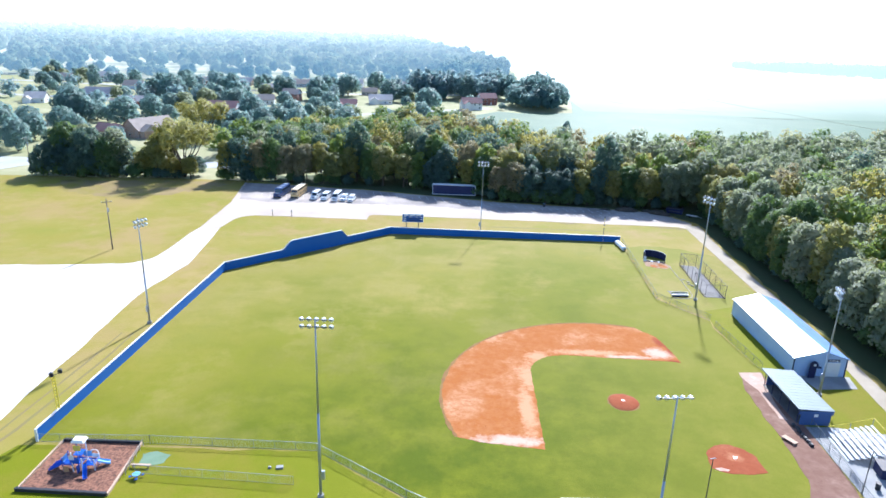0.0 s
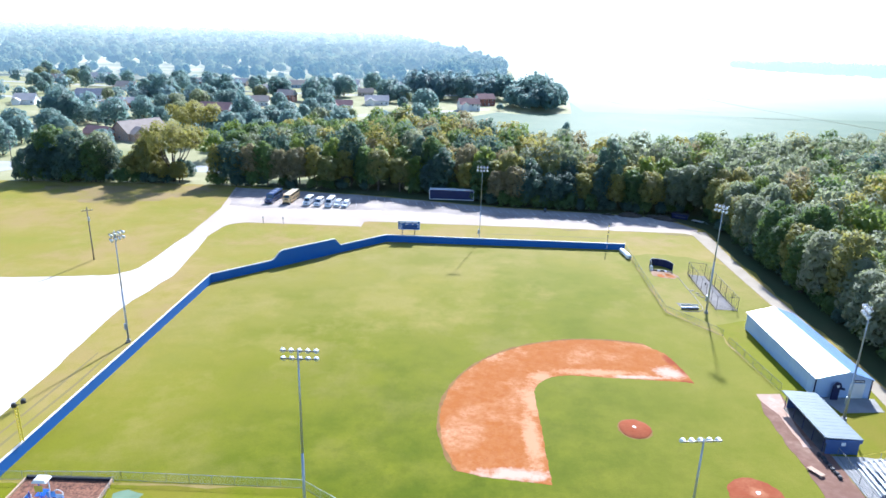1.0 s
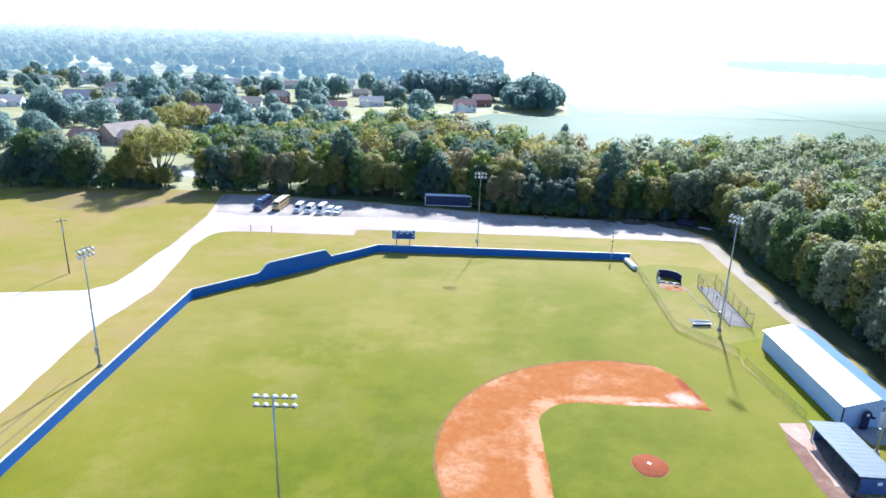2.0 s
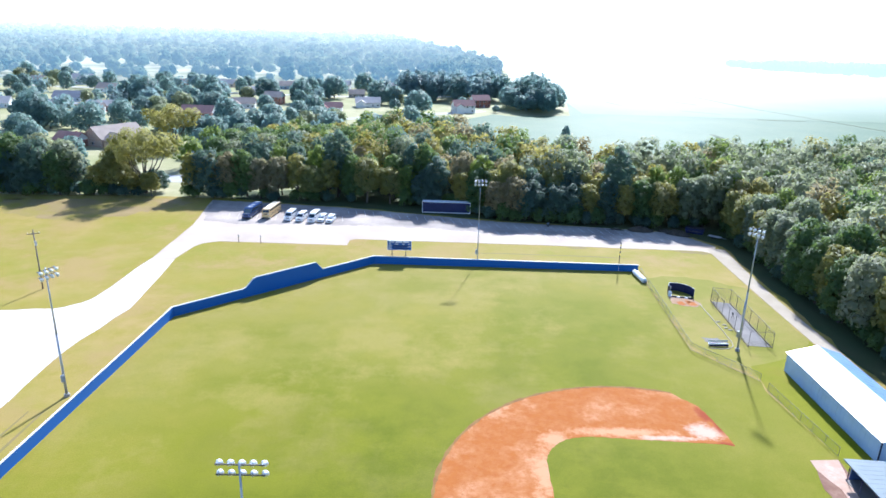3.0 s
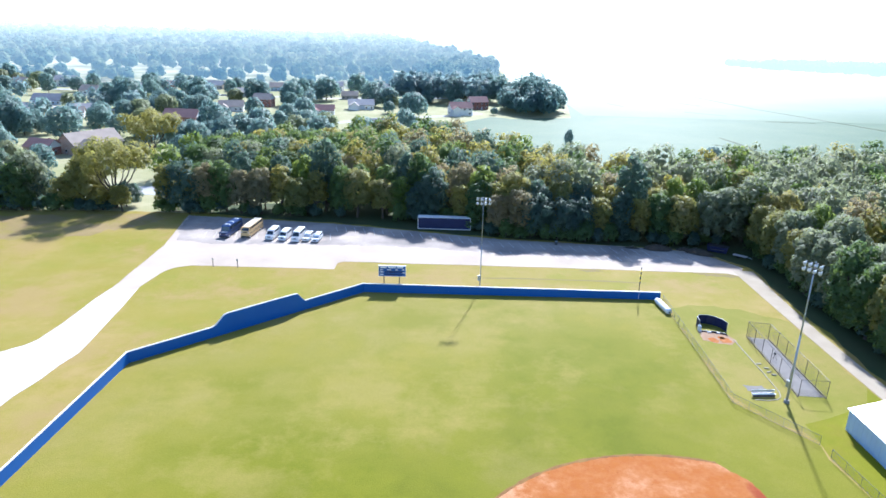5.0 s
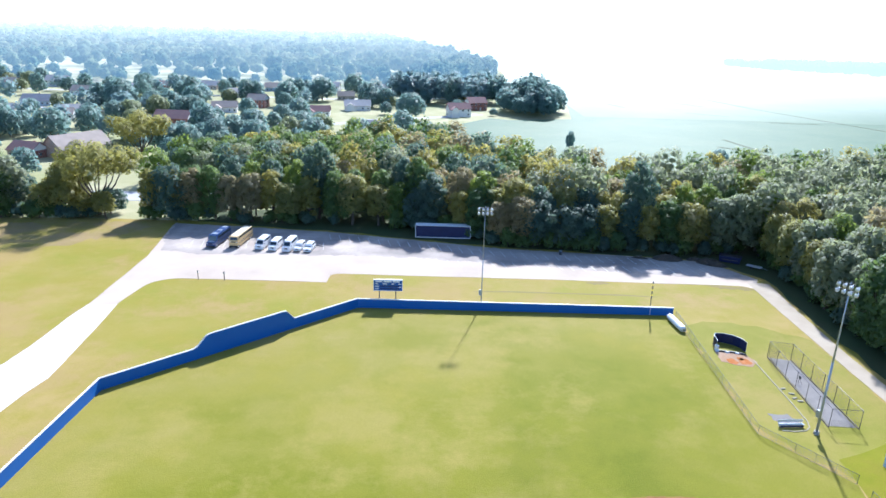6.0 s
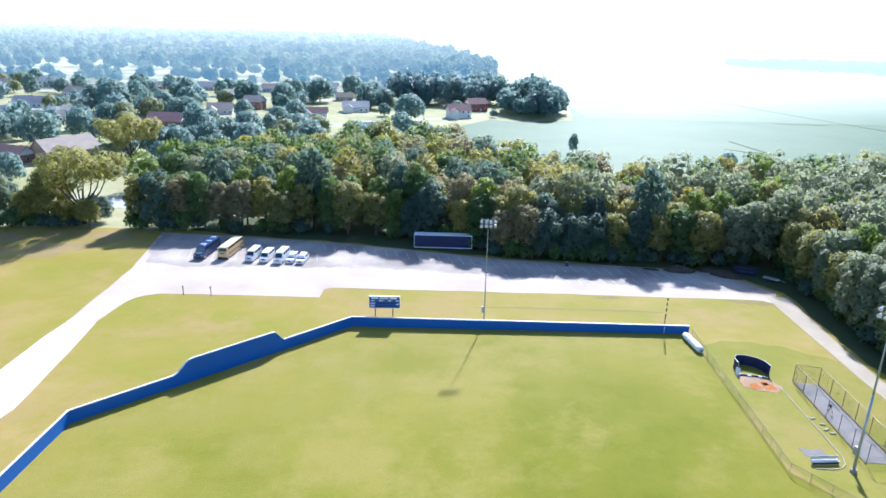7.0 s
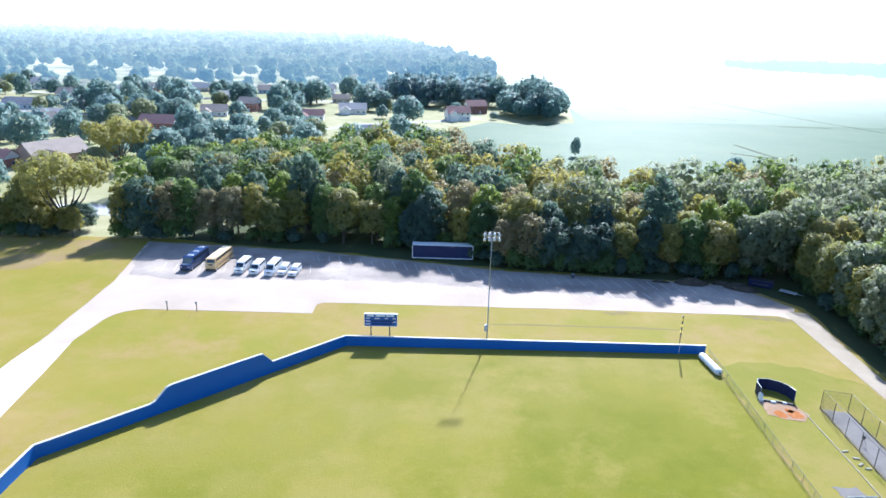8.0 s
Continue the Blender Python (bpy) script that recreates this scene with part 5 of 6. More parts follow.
for x, y, sz in ((-20.3, 69.6, 0.9), (-21.6, 69.5, 0.4)):
    tagged(part("utility_cover", Geo().box((x, y, 0.14), (sz, sz * 0.7, 0.24), 12, 0.03), "concrete"), "small concrete utility box set in grass", "utility box")


# ---- vehicles ----
def wheel(parent, x, y, r, w=0.26):
    ty = part("wheel", Geo().tube((x - w / 2, y, r), (x + w / 2, y, r), r, r, 16), "tyre", parent)
    part("rim", Geo().tube((x - w / 2 - 0.012, y, r), (x + w / 2 + 0.012, y, r), r * 0.58, r * 0.58, 12), "lamp_shell", ty)


def vehicle(name, label, category, m, ln, w, h, nose, hood, paint, roof, bus=False, group="parked vehicles"):
    """Front at the origin facing -y, body along +y. nose: length of the bonnet, hood: its height."""
    v = thing(name, label, category, m, group)
    lo = 0.45 if bus else 0.32

    def lean(z):
        return 0.0 if z < hood else 0.14 * (z - hood) / max(0.1, h - hood) * (0.6 if bus else 1.0)

    rake = 0.35 if bus else 0.75
    prof = [(0.0, lo), (0.0, hood - 0.12), (0.08, hood), (nose, hood + 0.08), (nose + rake, h - 0.12), (nose + rake + 0.25, h), (ln - 0.25, h), (ln - 0.05, h - 0.2), (ln, hood), (ln, lo)]
    part("body", Geo().extrude_x(prof, -w / 2, w / 2, lean), paint, v)
    part("roof", Geo().box((0, (nose + rake + ln) / 2 + 0.1, h + 0.015), (w * 0.82, ln - nose - rake - 0.6, 0.05), 0, 0.02), roof, v)
    sl = rake / max(0.1, h - 0.2 - hood)
    ww = w * 0.82
    z0, z1 = hood + 0.14, h - 0.2
    y0, y1 = nose + 0.02 + sl * 0.06, nose + rake * 0.93
    part("windscreen", Geo().add([(-ww / 2, y0 - 0.03, z0), (ww / 2, y0 - 0.03, z0), (ww / 2 * 0.94, y1 - 0.03, z1), (-ww / 2 * 0.94, y1 - 0.03, z1),
                                  (-ww / 2, y0 + 0.05, z0), (ww / 2, y0 + 0.05, z0), (ww / 2 * 0.94, y1 + 0.05, z1), (-ww / 2 * 0.94, y1 + 0.05, z1)],
                                 [(0, 1, 2, 3), (7, 6, 5, 4), (0, 4, 5, 1), (1, 5, 6, 2), (2, 6, 7, 3), (3, 7, 4, 0)]), "glass", v)
    part("rear_window", Geo().box((0, ln - 0.01, (hood + h) / 2 + 0.05), (w * 0.7, 0.06, (h - hood) * 0.5)), "glass", v)
    k = 9 if bus else 3
    a, b = nose + rake + 0.25, ln - 0.35
    for sx in (-1, 1):
        for i in range(k):
            ya = a + (b - a) * i / k
            xx = sx * (w / 2 - lean((hood + h) / 2 + 0.1) + 0.005)
            part("side_window", Geo().box((xx, ya + (b - a) / k / 2, (hood + h) / 2 + 0.1), (0.05, (b - a) / k * 0.84, (h - hood) * 0.46)), "glass", v)
        part("headlight", Geo().box((sx * w * 0.36, -0.01, hood - 0.3), (0.3, 0.08, 0.2), 0, 0.02), "lamp_shell", v)
        part("tail_light", Geo().box((sx * w * 0.42, ln, hood - 0.2), (0.14, 0.06, 0.3)), "shingle_red", v)
        part("mirror", Geo().box((sx * (w / 2 + 0.14), nose + 0.2, hood + 0.25), (0.12, 0.1, 0.28), 0, 0.02), "black", v)
        r = 0.48 if bus else 0.36
        for yy in (nose * 0.55 + 0.35, ln - (2.2 if bus else 1.1)):
            wheel(v, sx * (w / 2 - 0.12), yy, r)
    part("grille", Geo().box((0, -0.015, hood - 0.32), (w * 0.42, 0.05, 0.28)), "black", v)
    part("front_bumper", Geo().box((0, -0.06, lo + 0.12), (w * 0.98, 0.16, 0.24), 0, 0.04), "black" if bus else paint, v)
    part("rear_bumper", Geo().box((0, ln + 0.04, lo + 0.12), (w * 0.98, 0.14, 0.24), 0, 0.04), "black" if bus else paint, v)
    part("undertray", Geo().box((0, ln / 2, lo - 0.03), (w * 0.8, ln * 0.9, 0.12)), "black", v)
    if bus:
        for zz in (1.2, 1.55):
            for sx in (-1, 1):
                part("rub_rail", Geo().box((sx * (w / 2 + 0.02), ln / 2 + nose / 2, zz), (0.05, ln - nose - 0.6, 0.07)), "black", v)
    return v


TURN = -6.0
bus1 = vehicle("bus", "navy blue bus with grey roof hatches on asphalt", "bus", pose(-57.7, 213.8, 0.05, 0, 0, TURN), 10.6, 2.45, 3.05, 1.5, 1.55, "navy_paint", "navy_paint", True)
for y, s in ((3.2, 1.2), (6.2, 0.9), (9.3, 1.0)):
    part("roof_hatch", Geo().box((0, y, 3.12), (1.2, s, 0.16), 0, 0.04), "galv", bus1, "grey roof hatch")
part("bonnet_top", Geo().box((0, 0.8, 1.66), (1.6, 1.1, 0.06), 0, 0.02), "lamp_shell", bus1, "pale bonnet top")
bus2 = vehicle("bus", "faded yellow school bus, its sunlit roof painted cream", "bus", pose(-51.9, 214.3, 0.05, 0, 0, TURN), 10.4, 2.45, 3.1, 0.15, 2.0, "cream", "cream_sunlit", True)
part("end_cap", Geo().box((0, 0.25, 3.1), (1.9, 0.5, 0.12), 0, 0.04), "cream", bus2)
for x, y, ln, h, nose, hd in ((-45.1, 212.9, 6.4, 2.5, 0.85, 1.32), (-41.5, 212.4, 5.8, 2.3, 0.85, 1.25), (-37.8, 211.5, 6.9, 2.65, 0.85, 1.4)):
    vehicle("van", "white passenger van parked nose out", "van", pose(x, y, 0.05, 0, 0, TURN), ln, 2.1, h, nose, hd, "paint_white", "paint_white")
for x, y in ((-35.1, 212.3), (-32.5, 211.8)):
    vehicle("minivan", "white minivan parked nose out beside vans", "minivan", pose(x, y, 0.05, 0, 0, TURN), 4.9, 1.9, 1.8, 1.1, 1.0, "paint_white", "paint_white")
vehicle("car", "dark car parked on the street verge", "car", pose(-186.0, 262.0, 0.07, 0, 0, 85), 4.6, 1.8, 1.5, 1.2, 0.9, "navy_paint", "navy_paint", group="")
vehicle("car", "silver car on a driveway near the houses", "car", pose(-109.5, 320.0, 0.06, 0, 0, 100), 4.8, 1.85, 1.6, 1.2, 0.95, "lamp_shell", "lamp_shell", group="")

# ---- trailer, waste and piles at the back of the lot ----
tl = thing("semi_trailer", "long dark trailer with white rails under the trees", "trailer", pose(2.55, 225.8, 0.05, 0, 0, -1.5))
part("body", Geo().box((0, 1.25, 2.2), (15.1, 2.4, 3.2), 0, 0.05), "navy", tl)
part("roof", Geo().box((0, 1.25, 3.87), (15.3, 2.6, 0.14), 0, 0.03), "paint_white", tl, "white roof")
part("bottom_rail", Geo().box((0, 0.0, 0.5), (15.3, 0.16, 0.2)), "paint_white", tl, "white bottom rail")
for x in (-7.6, 7.6):
    part("corner_post", Geo().box((x, 0.02, 2.2), (0.16, 0.16, 3.3)), "paint_white", tl, "white corner post")
for x in (4.2, 5.5):
    for y in (0.2, 2.2):
        part("wheel", Geo().tube((x, y - 0.14, 0.48), (x, y + 0.14, 0.48), 0.48, 0.48, 14), "tyre", tl)
for y in (0.4, 2.0):
    part("landing_leg", Geo().box((-5.0, y, 0.3), (0.14, 0.14, 0.6)), "dark_steel", tl)
part("skirt", Geo().box((0, 1.25, 0.5), (14.6, 2.0, 0.2)), "dark_steel", tl)


def heap(x, y, a, b, h, turn, seed, label):
    rng = random.Random(seed)
    g = Geo()
    rings = []
    for k, (f, z) in enumerate(((1.0, 0.0), (0.85, 0.35), (0.6, 0.7), (0.3, 0.95), (0.08, 1.0))):
        rings.append([(a * f * (1 + rng.uniform(-0.13, 0.13)) * math.cos(t), b * f * (1 + rng.uniform(-0.13, 0.13)) * math.sin(t), h * z * (1 + (rng.uniform(-0.2, 0.2) if k else 0))) for t in np.linspace(0, 2 * math.pi, 19)[:-1]])
    g.loft(rings)
    hp = thing("debris_heap", label, "heap", pose(x, y, 0.04, 0, 0, turn), "heaps at the lot's end")
    part("mound", g, "pile", hp)
    for i in range(14):
        t, f = rng.uniform(0, 6.28), rng.uniform(0, 0.8)
        p = (a * f * math.cos(t), b * f * math.sin(t), h * (1 - f) * 0.8)
        part("branch", Geo().tube(p, (p[0] + rng.uniform(-1, 1), p[1] + rng.uniform(-1, 1), p[2] + rng.uniform(0.1, 0.7)), 0.05, 0.02, 5), "timber", hp)


heap(61.0, 212.6, 3.9, 1.9, 1.3, -8, 61, "dark heap of brush and soil on asphalt")
heap(71.0, 209.8, 4.0, 1.9, 1.3, -35, 62, "dark heap of brush and soil beside a dumpster")
heap(54.0, 213.4, 2.2, 0.8, 0.35, -12, 63, "low reddish heap of leaves on asphalt")
heap(68.0, 212.6, 2.4, 1.1, 0.6, -10, 64, "low heap of gravel at the lot's corner")
dm = thing("dumpster", "dark green-black steel dumpster under the trees", "dumpster", pose(76.8, 211.6, 0.05, 0, 0, -28))
part("body", Geo().loft([[(-2.4, -0.9, 0.1), (2.4, -0.9, 0.1), (2.4, 0.9, 0.1), (-2.4, 0.9, 0.1)], [(-2.7, -1.1, 1.7), (2.7, -1.1, 1.7), (2.7, 1.1, 1.7), (-2.7, 1.1, 1.7)]]), "navy", dm)
part("lid", Geo().box((-1.2, 0, 1.76), (2.4, 2.2, 0.1), 0, 0.03), "black", dm)
part("lid", Geo().box((1.3, 0, 1.76), (2.4, 2.2, 0.1), 0, 0.03), "black", dm)
for y in (-1.12, 1.12):
    part("lift_bar", Geo().box((0, y, 0.9), (3.6, 0.12, 0.14)), "dark_steel", dm)
tc = thing("trash_can", "grey trash can standing at the wood's edge", "trash can", pose(33.4, 214.8, 0.05))
part("body", Geo().tube((0, 0, 0), (0, 0, 1.0), 0.38, 0.42, 14), "dark_steel", tc, smooth=True)
part("lid", Geo().tube((0, 0, 1.0), (0, 0, 1.12), 0.46, 0.3, 14), "galv", tc)
sp_ = thing("small_trailer", "small light-coloured flat trailer beside the dumpster", "trailer", pose(81.0, 207.0, 0.05, 0, 0, -42))
part("bed", Geo().box((0, 0, 0.6), (3.6, 1.6, 0.12), 0, 0.02), "alu", sp_)
part("drawbar", Geo().tube((1.8, 0, 0.55), (3.2, 0, 0.45), 0.06), "galv", sp_)
for y in (-0.85, 0.85):
    part("wheel", Geo().tube((-0.3, y - 0.1, 0.3), (-0.3, y + 0.1, 0.3), 0.3, 0.3, 12), "tyre", sp_)
for x, y in ((-53.3, 191.6), (-47.3, 191.3)):
    po = thing("marker_post", "thin weathered post at the lot's edge", "post", pose(x, y, 0.02), "marker posts")
    part("post", Geo().box((0, 0, 1.1), (0.14, 0.14, 2.2), 0, 0.03), "timber", po)
    part("sign", Geo().box((0, -0.09, 1.9), (0.35, 0.03, 0.45)), "galv", po)


# ---- houses ----
def house(x, y, w, d, h, turn, walls, roofing, seed, wing=False):
    rng = random.Random(seed)
    kind = {"brick": "red brick", "brick_tan": "tan brick", "siding": "white sided", "siding_blue": "blue-grey sided"}[walls]
    tone = {"shingle_tan": "tan", "shingle_grey": "grey", "shingle_red": "red-brown", "shingle_pale": "pale"}[roofing]
    ho = thing("house", f"{kind} house with a {tone} shingle roof", "house", pose(x, y, 0.0, 0, 0, turn), "houses of the town")

    def block(cx, cy, w, d, h, gable_along_x=True):
        part("wall", Geo().box((cx, cy, h / 2), (w, d, h)), walls, ho)
        rise = (d if gable_along_x else w) * 0.37
        g, gables = Geo(), []
        e = 0.5
        if gable_along_x:
            pr = [(-d / 2 - e, h - 0.14), (0, h + rise), (d / 2 + e, h - 0.14), (d / 2 + e, h + 0.06), (0, h + rise + 0.2), (-d / 2 - e, h + 0.06)]
            g.loft([[(cx - w / 2 - e, cy + p, z) for p, z in pr], [(cx + w / 2 + e, cy + p, z) for p, z in pr]])
            for sx in (-1, 1):
                tri = [(-d / 2, h), (d / 2, h), (0, h + rise - 0.1)]
                gables.append(Geo().loft([[(cx + sx * (w / 2 - 0.02), cy + p, z) for p, z in tri], [(cx + sx * (w / 2 - 0.2), cy + p, z) for p, z in tri]]))
        else:
            pr = [(-w / 2 - e, h - 0.14), (0, h + rise), (w / 2 + e, h - 0.14), (w / 2 + e, h + 0.06), (0, h + rise + 0.2), (-w / 2 - e, h + 0.06)]
            g.loft([[(cx + p, cy - d / 2 - e, z) for p, z in pr], [(cx + p, cy + d / 2 + e, z) for p, z in pr]])
            for sy in (-1, 1):
                tri = [(-w / 2, h), (w / 2, h), (0, h + rise - 0.1)]
                gables.append(Geo().loft([[(cx + p, cy + sy * (d / 2 - 0.02), z) for p, z in tri], [(cx + p, cy + sy * (d / 2 - 0.2), z) for p, z in tri]]))
        part("roof", g, roofing, ho)
        for gg in gables:
            part("gable", gg, walls if walls != "brick" else "siding", ho)
        return rise

    rise = block(0, 0, w, d, h)
    if wing:
        block(-w * 0.28, -d / 2 - 1.6, w * 0.36, 4.0, h * 0.95, False)
    for lv in range(1 if h < 4 else 2):
        n = max(3, int(w / 3.2))
        for i in range(n):
            xx = -w / 2 + w * (i + 0.5) / n
            if lv == 0 and i == n // 2:
                dr = part("door", Geo().box((xx, -d / 2 - 0.02, 1.05), (1.0, 0.08, 2.1)), "trim", ho)
                part("handle", Geo().box((xx + 0.35, -d / 2 - 0.08, 1.0), (0.06, 0.06, 0.12)), "galv", dr)
                continue
            if wing and lv == 0 and abs(xx + w * 0.28) < w * 0.18 + 0.7:
                continue
            wi = part("window", Geo().box((xx, -d / 2 - 0.01, 1.6 + 2.7 * lv), (1.3, 0.08, 1.3)), "trim", ho)
            part("pane", Geo().box((xx, -d / 2 - 0.05, 1.6 + 2.7 * lv), (1.1, 0.03, 1.1)), "glass", wi)
        for sx in (-1, 1):
            wi = part("window", Geo().box((sx * (w / 2 + 0.01), 0, 1.6 + 2.7 * lv), (0.08, 1.3, 1.2)), "trim", ho)
            part("pane", Geo().box((sx * (w / 2 + 0.05), 0, 1.6 + 2.7 * lv), (0.03, 1.1, 1.0)), "glass", wi)
    if rng.random() < 0.6:
        part("chimney", Geo().box((w * rng.uniform(-0.3, 0.3), d * 0.12, h + rise * 0.8), (0.9, 0.7, 1.8)), "brick", ho)
    part("step", Geo().box((0.2, -d / 2 - 0.7, 0.1), (2.0, 1.2, 0.2)), "concrete", ho)


HOUSES = [(-156, 339, 23, 14, 3.9, 60, "brick_tan", "shingle_tan", True), (-172, 330, 13, 9, 3.3, -18, "brick", "shingle_red", False), (-145, 422, 19, 11, 5.8, -4, "brick", "shingle_red", False), (-141, 500, 16, 10, 3.4, 10, "siding", "shingle_tan", True),
          (-127, 531, 13, 10, 5.4, -8, "brick", "shingle_tan", False), (-78, 492, 16, 9, 3.2, 4, "siding", "shingle_red", True), (-56, 528, 18, 10, 3.4, 8, "siding", "shingle_pale", True),
          (15, 507, 15, 10, 5.2, 14, "siding", "shingle_red", True), (29, 548, 14, 10, 5.4, 20, "brick", "shingle_red", False), (-34, 427, 11, 9, 3.0, 12, "siding_blue", "shingle_grey", False),
          (-272, 514, 20, 11, 3.2, 0, "siding_blue", "shingle_grey", False), (-222, 448, 14, 9, 3.2, 20, "siding", "shingle_tan", False)]
hr = random.Random(77)
for row, (y, xs) in enumerate(((452, range(-330, -195, 38)), (590, range(-330, 0, 42)), (650, range(-380, 20, 46)))):
    for x in xs:
        if hr.random() < 0.82:
            HOUSES.append((x + hr.uniform(-9, 9), y + hr.uniform(-13, 13) - 0.06 * x * 0.3, hr.uniform(13, 19), hr.uniform(9, 11), hr.choice((3.1, 3.3, 5.4)), hr.uniform(-18, 18),
                           hr.choice(("brick", "siding", "siding_blue", "brick_tan", "siding")), hr.choice(("shingle_tan", "shingle_grey", "shingle_pale", "shingle_pale")), hr.random() < 0.4))
for k, (x, y, w, d, h, tn, wl, rf_, wg) in enumerate(HOUSES):
    house(x, y, w, d, h, tn, wl, rf_, k, wg)
gr = thing("garage", "long white garage with a low pitched roof", "garage", pose(-121.5, 362, 0, 0, 0, -8))
part("wall", Geo().box((0, 0, 1.4), (11, 6, 2.8)), "siding", gr)
part("roof", Geo().loft([[(-5.8, -3.4, 2.8), (5.8, -3.4, 2.8), (5.8, 3.4, 2.8), (-5.8, 3.4, 2.8)], [(-5.6, -0.2, 4.0), (5.6, -0.2, 4.0), (5.6, 0.2, 4.0), (-5.6, 0.2, 4.0)]]), "metal_roof", gr)
for x in (-2.7, 2.7):
    part("door", Geo().box((x, -3.02, 1.15), (3.6, 0.08, 2.2)), "siding_blue", gr)


# ---- trees ----
def sphere_shape(levels):
    bm = bmesh.new()
    bmesh.ops.create_icosphere(bm, subdivisions=levels, radius=1.0)
    co = np.array([v.co[:] for v in bm.verts])
    tri = np.array([[v.index for v in f.verts] for f in bm.faces])
    bm.free()
    return co, tri


COARSE = sphere_shape(1)


def leaf_cards(rng, lobes, n, size, low=-0.45, core=COARSE, fill=0.5):
    """A crown: a lumpy leafy heart in each lobe (x, y, z, r) that also blocks light, and n small sprays over the
    outside, facing outwards.
    Gives vertices with shading normals leaned upward to brighten them, triangles and the number of sprays (four last
    vertices each)."""
    lobes = np.asarray(lobes, float)
    w = lobes[:, 3] ** 1.7
    m = int(n * 2.3)
    pick = rng.choice(len(lobes), m, p=w / w.sum())
    z = rng.uniform(low, 1.0, m)
    t = rng.uniform(0, 2 * np.pi, m)
    s = np.sqrt(np.maximum(0, 1 - z * z))
    d = np.stack([s * np.cos(t), s * np.sin(t), z], 1)
    c = lobes[pick, :3] + d * (lobes[pick, 3] * rng.uniform(0.78, 1.16, m))[:, None]
    buried = (np.linalg.norm(c[:, None, :] - lobes[None, :, :3], axis=2) < 0.77 * lobes[None, :, 3]).any(axis=1)
    keep = np.concatenate([np.flatnonzero(~buried), np.flatnonzero(buried)])[:n]
    c, d = c[keep], d[keep]
    nrm = d + rng.normal(0, 0.45, (n, 3))
    nrm /= np.linalg.norm(nrm, axis=1)[:, None]
    ref = rng.normal(0, 1, (n, 3))
    u = np.cross(nrm, ref)
    u /= np.linalg.norm(u, axis=1)[:, None] + 1e-9
    v = np.cross(nrm, u)
    sz = size * rng.uniform(0.55, 1.3, n)[:, None]
    a = rng.uniform(0.6, 1.0, (n, 4, 1))
    bend = nrm * sz * rng.uniform(-0.25, 0.25, (n, 1))
    corners = np.stack([c + u * sz * a[:, 0], c + v * sz * 0.7 * a[:, 1] + bend, c - u * sz * a[:, 2], c - v * sz * 0.7 * a[:, 3] + bend], 1)
    mid = lobes[:, :3].mean(axis=0)
    # normals bent upward from the sprays' own facing, to catch more sun
    soft = d + 0.35 * (c - mid) / np.linalg.norm(c - mid, axis=1)[:, None] + rng.normal(0, 0.25, (n, 3)) + np.array((0.0, 0.0, 0.75))
    soft /= np.linalg.norm(soft, axis=1)[:, None]
    sprays = np.concatenate([corners, np.repeat(soft[:, None, :], 4, axis=1)], 2).reshape(-1, 6)
    co, tri = core
    k = len(lobes)
    lump = lobes[:, None, 3:4] * fill * rng.uniform(0.82, 1.08, (k, len(co), 1))
    heart = np.concatenate([lobes[:, None, :3] + co[None] * lump, np.repeat(co[None], k, axis=0)], 2).reshape(-1, 6)
    tris = (tri[None] + (np.arange(k) * len(co))[:, None, None]).reshape(-1, 3)
    return heart, tris, sprays


def card_mesh(name, crowns, material):
    """One mesh of any number of crowns."""
    crowns = [crowns] if isinstance(crowns, tuple) else crowns
    hearts, tris, base = [], [], 0
    for heart, tri, _ in crowns:
        hearts.append(heart)
        tris.append(tri + base)
        base += len(heart)
    sprays = np.concatenate([c[2] for c in crowns])
    verts = np.concatenate(hearts + [sprays])
    tris = np.concatenate(tris)
    nt, nq = len(tris), len(sprays) // 4
    loops = np.concatenate([tris.ravel(), np.arange(base, base + 4 * nq)]).astype(np.int32)
    starts = np.concatenate([np.arange(nt) * 3, 3 * nt + np.arange(nq) * 4]).astype(np.int32)
    me = bpy.data.meshes.new(name)
    me.vertices.add(len(verts))
    me.vertices.foreach_set("co", np.ascontiguousarray(verts[:, :3], dtype=np.float32).ravel())
    me.loops.add(len(loops))
    me.loops.foreach_set("vertex_index", loops)
    me.polygons.add(nt + nq)
    me.polygons.foreach_set("loop_start", starts)
    me.update(calc_edges=True)
    me.polygons.foreach_set("use_smooth", np.ones(nt + nq, dtype=bool))
    me.normals_split_custom_set_from_vertices(verts[:, 3:])
    me.materials.append(M[material])
    return me


def crown_lobes(rng, h, r, base, k):
    """Lobes over an uneven egg-shaped crown from height base to h, round a full heart."""
    zc, rz = (h + base) / 2, (h - base) / 2
    grow = (20.0 / k) ** 0.35
    out = []
    for i in range(k):
        z = 1 - 2 * (i + 0.5) / k
        s = math.sqrt(1 - z * z) if z > 0 else 1 - 0.22 * z * z
        a = i * 2.399 + rng.uniform(-0.45, 0.45)
        lr = r * rng.uniform(0.25, 0.44) * grow
        ex, ez = max(0.0, r - lr) * rng.uniform(0.78, 1.14), max(0.0, rz - lr) * rng.uniform(0.84, 1.08)
        out.append((ex * s * math.cos(a), ex * s * math.sin(a), zc + ez * z, lr))
    out.append((0, 0, zc + rz * 0.15, min(r, rz) * 0.7))
    out.append((0, 0, zc - rz * 0.35, min(r, rz) * 0.66))
    return out


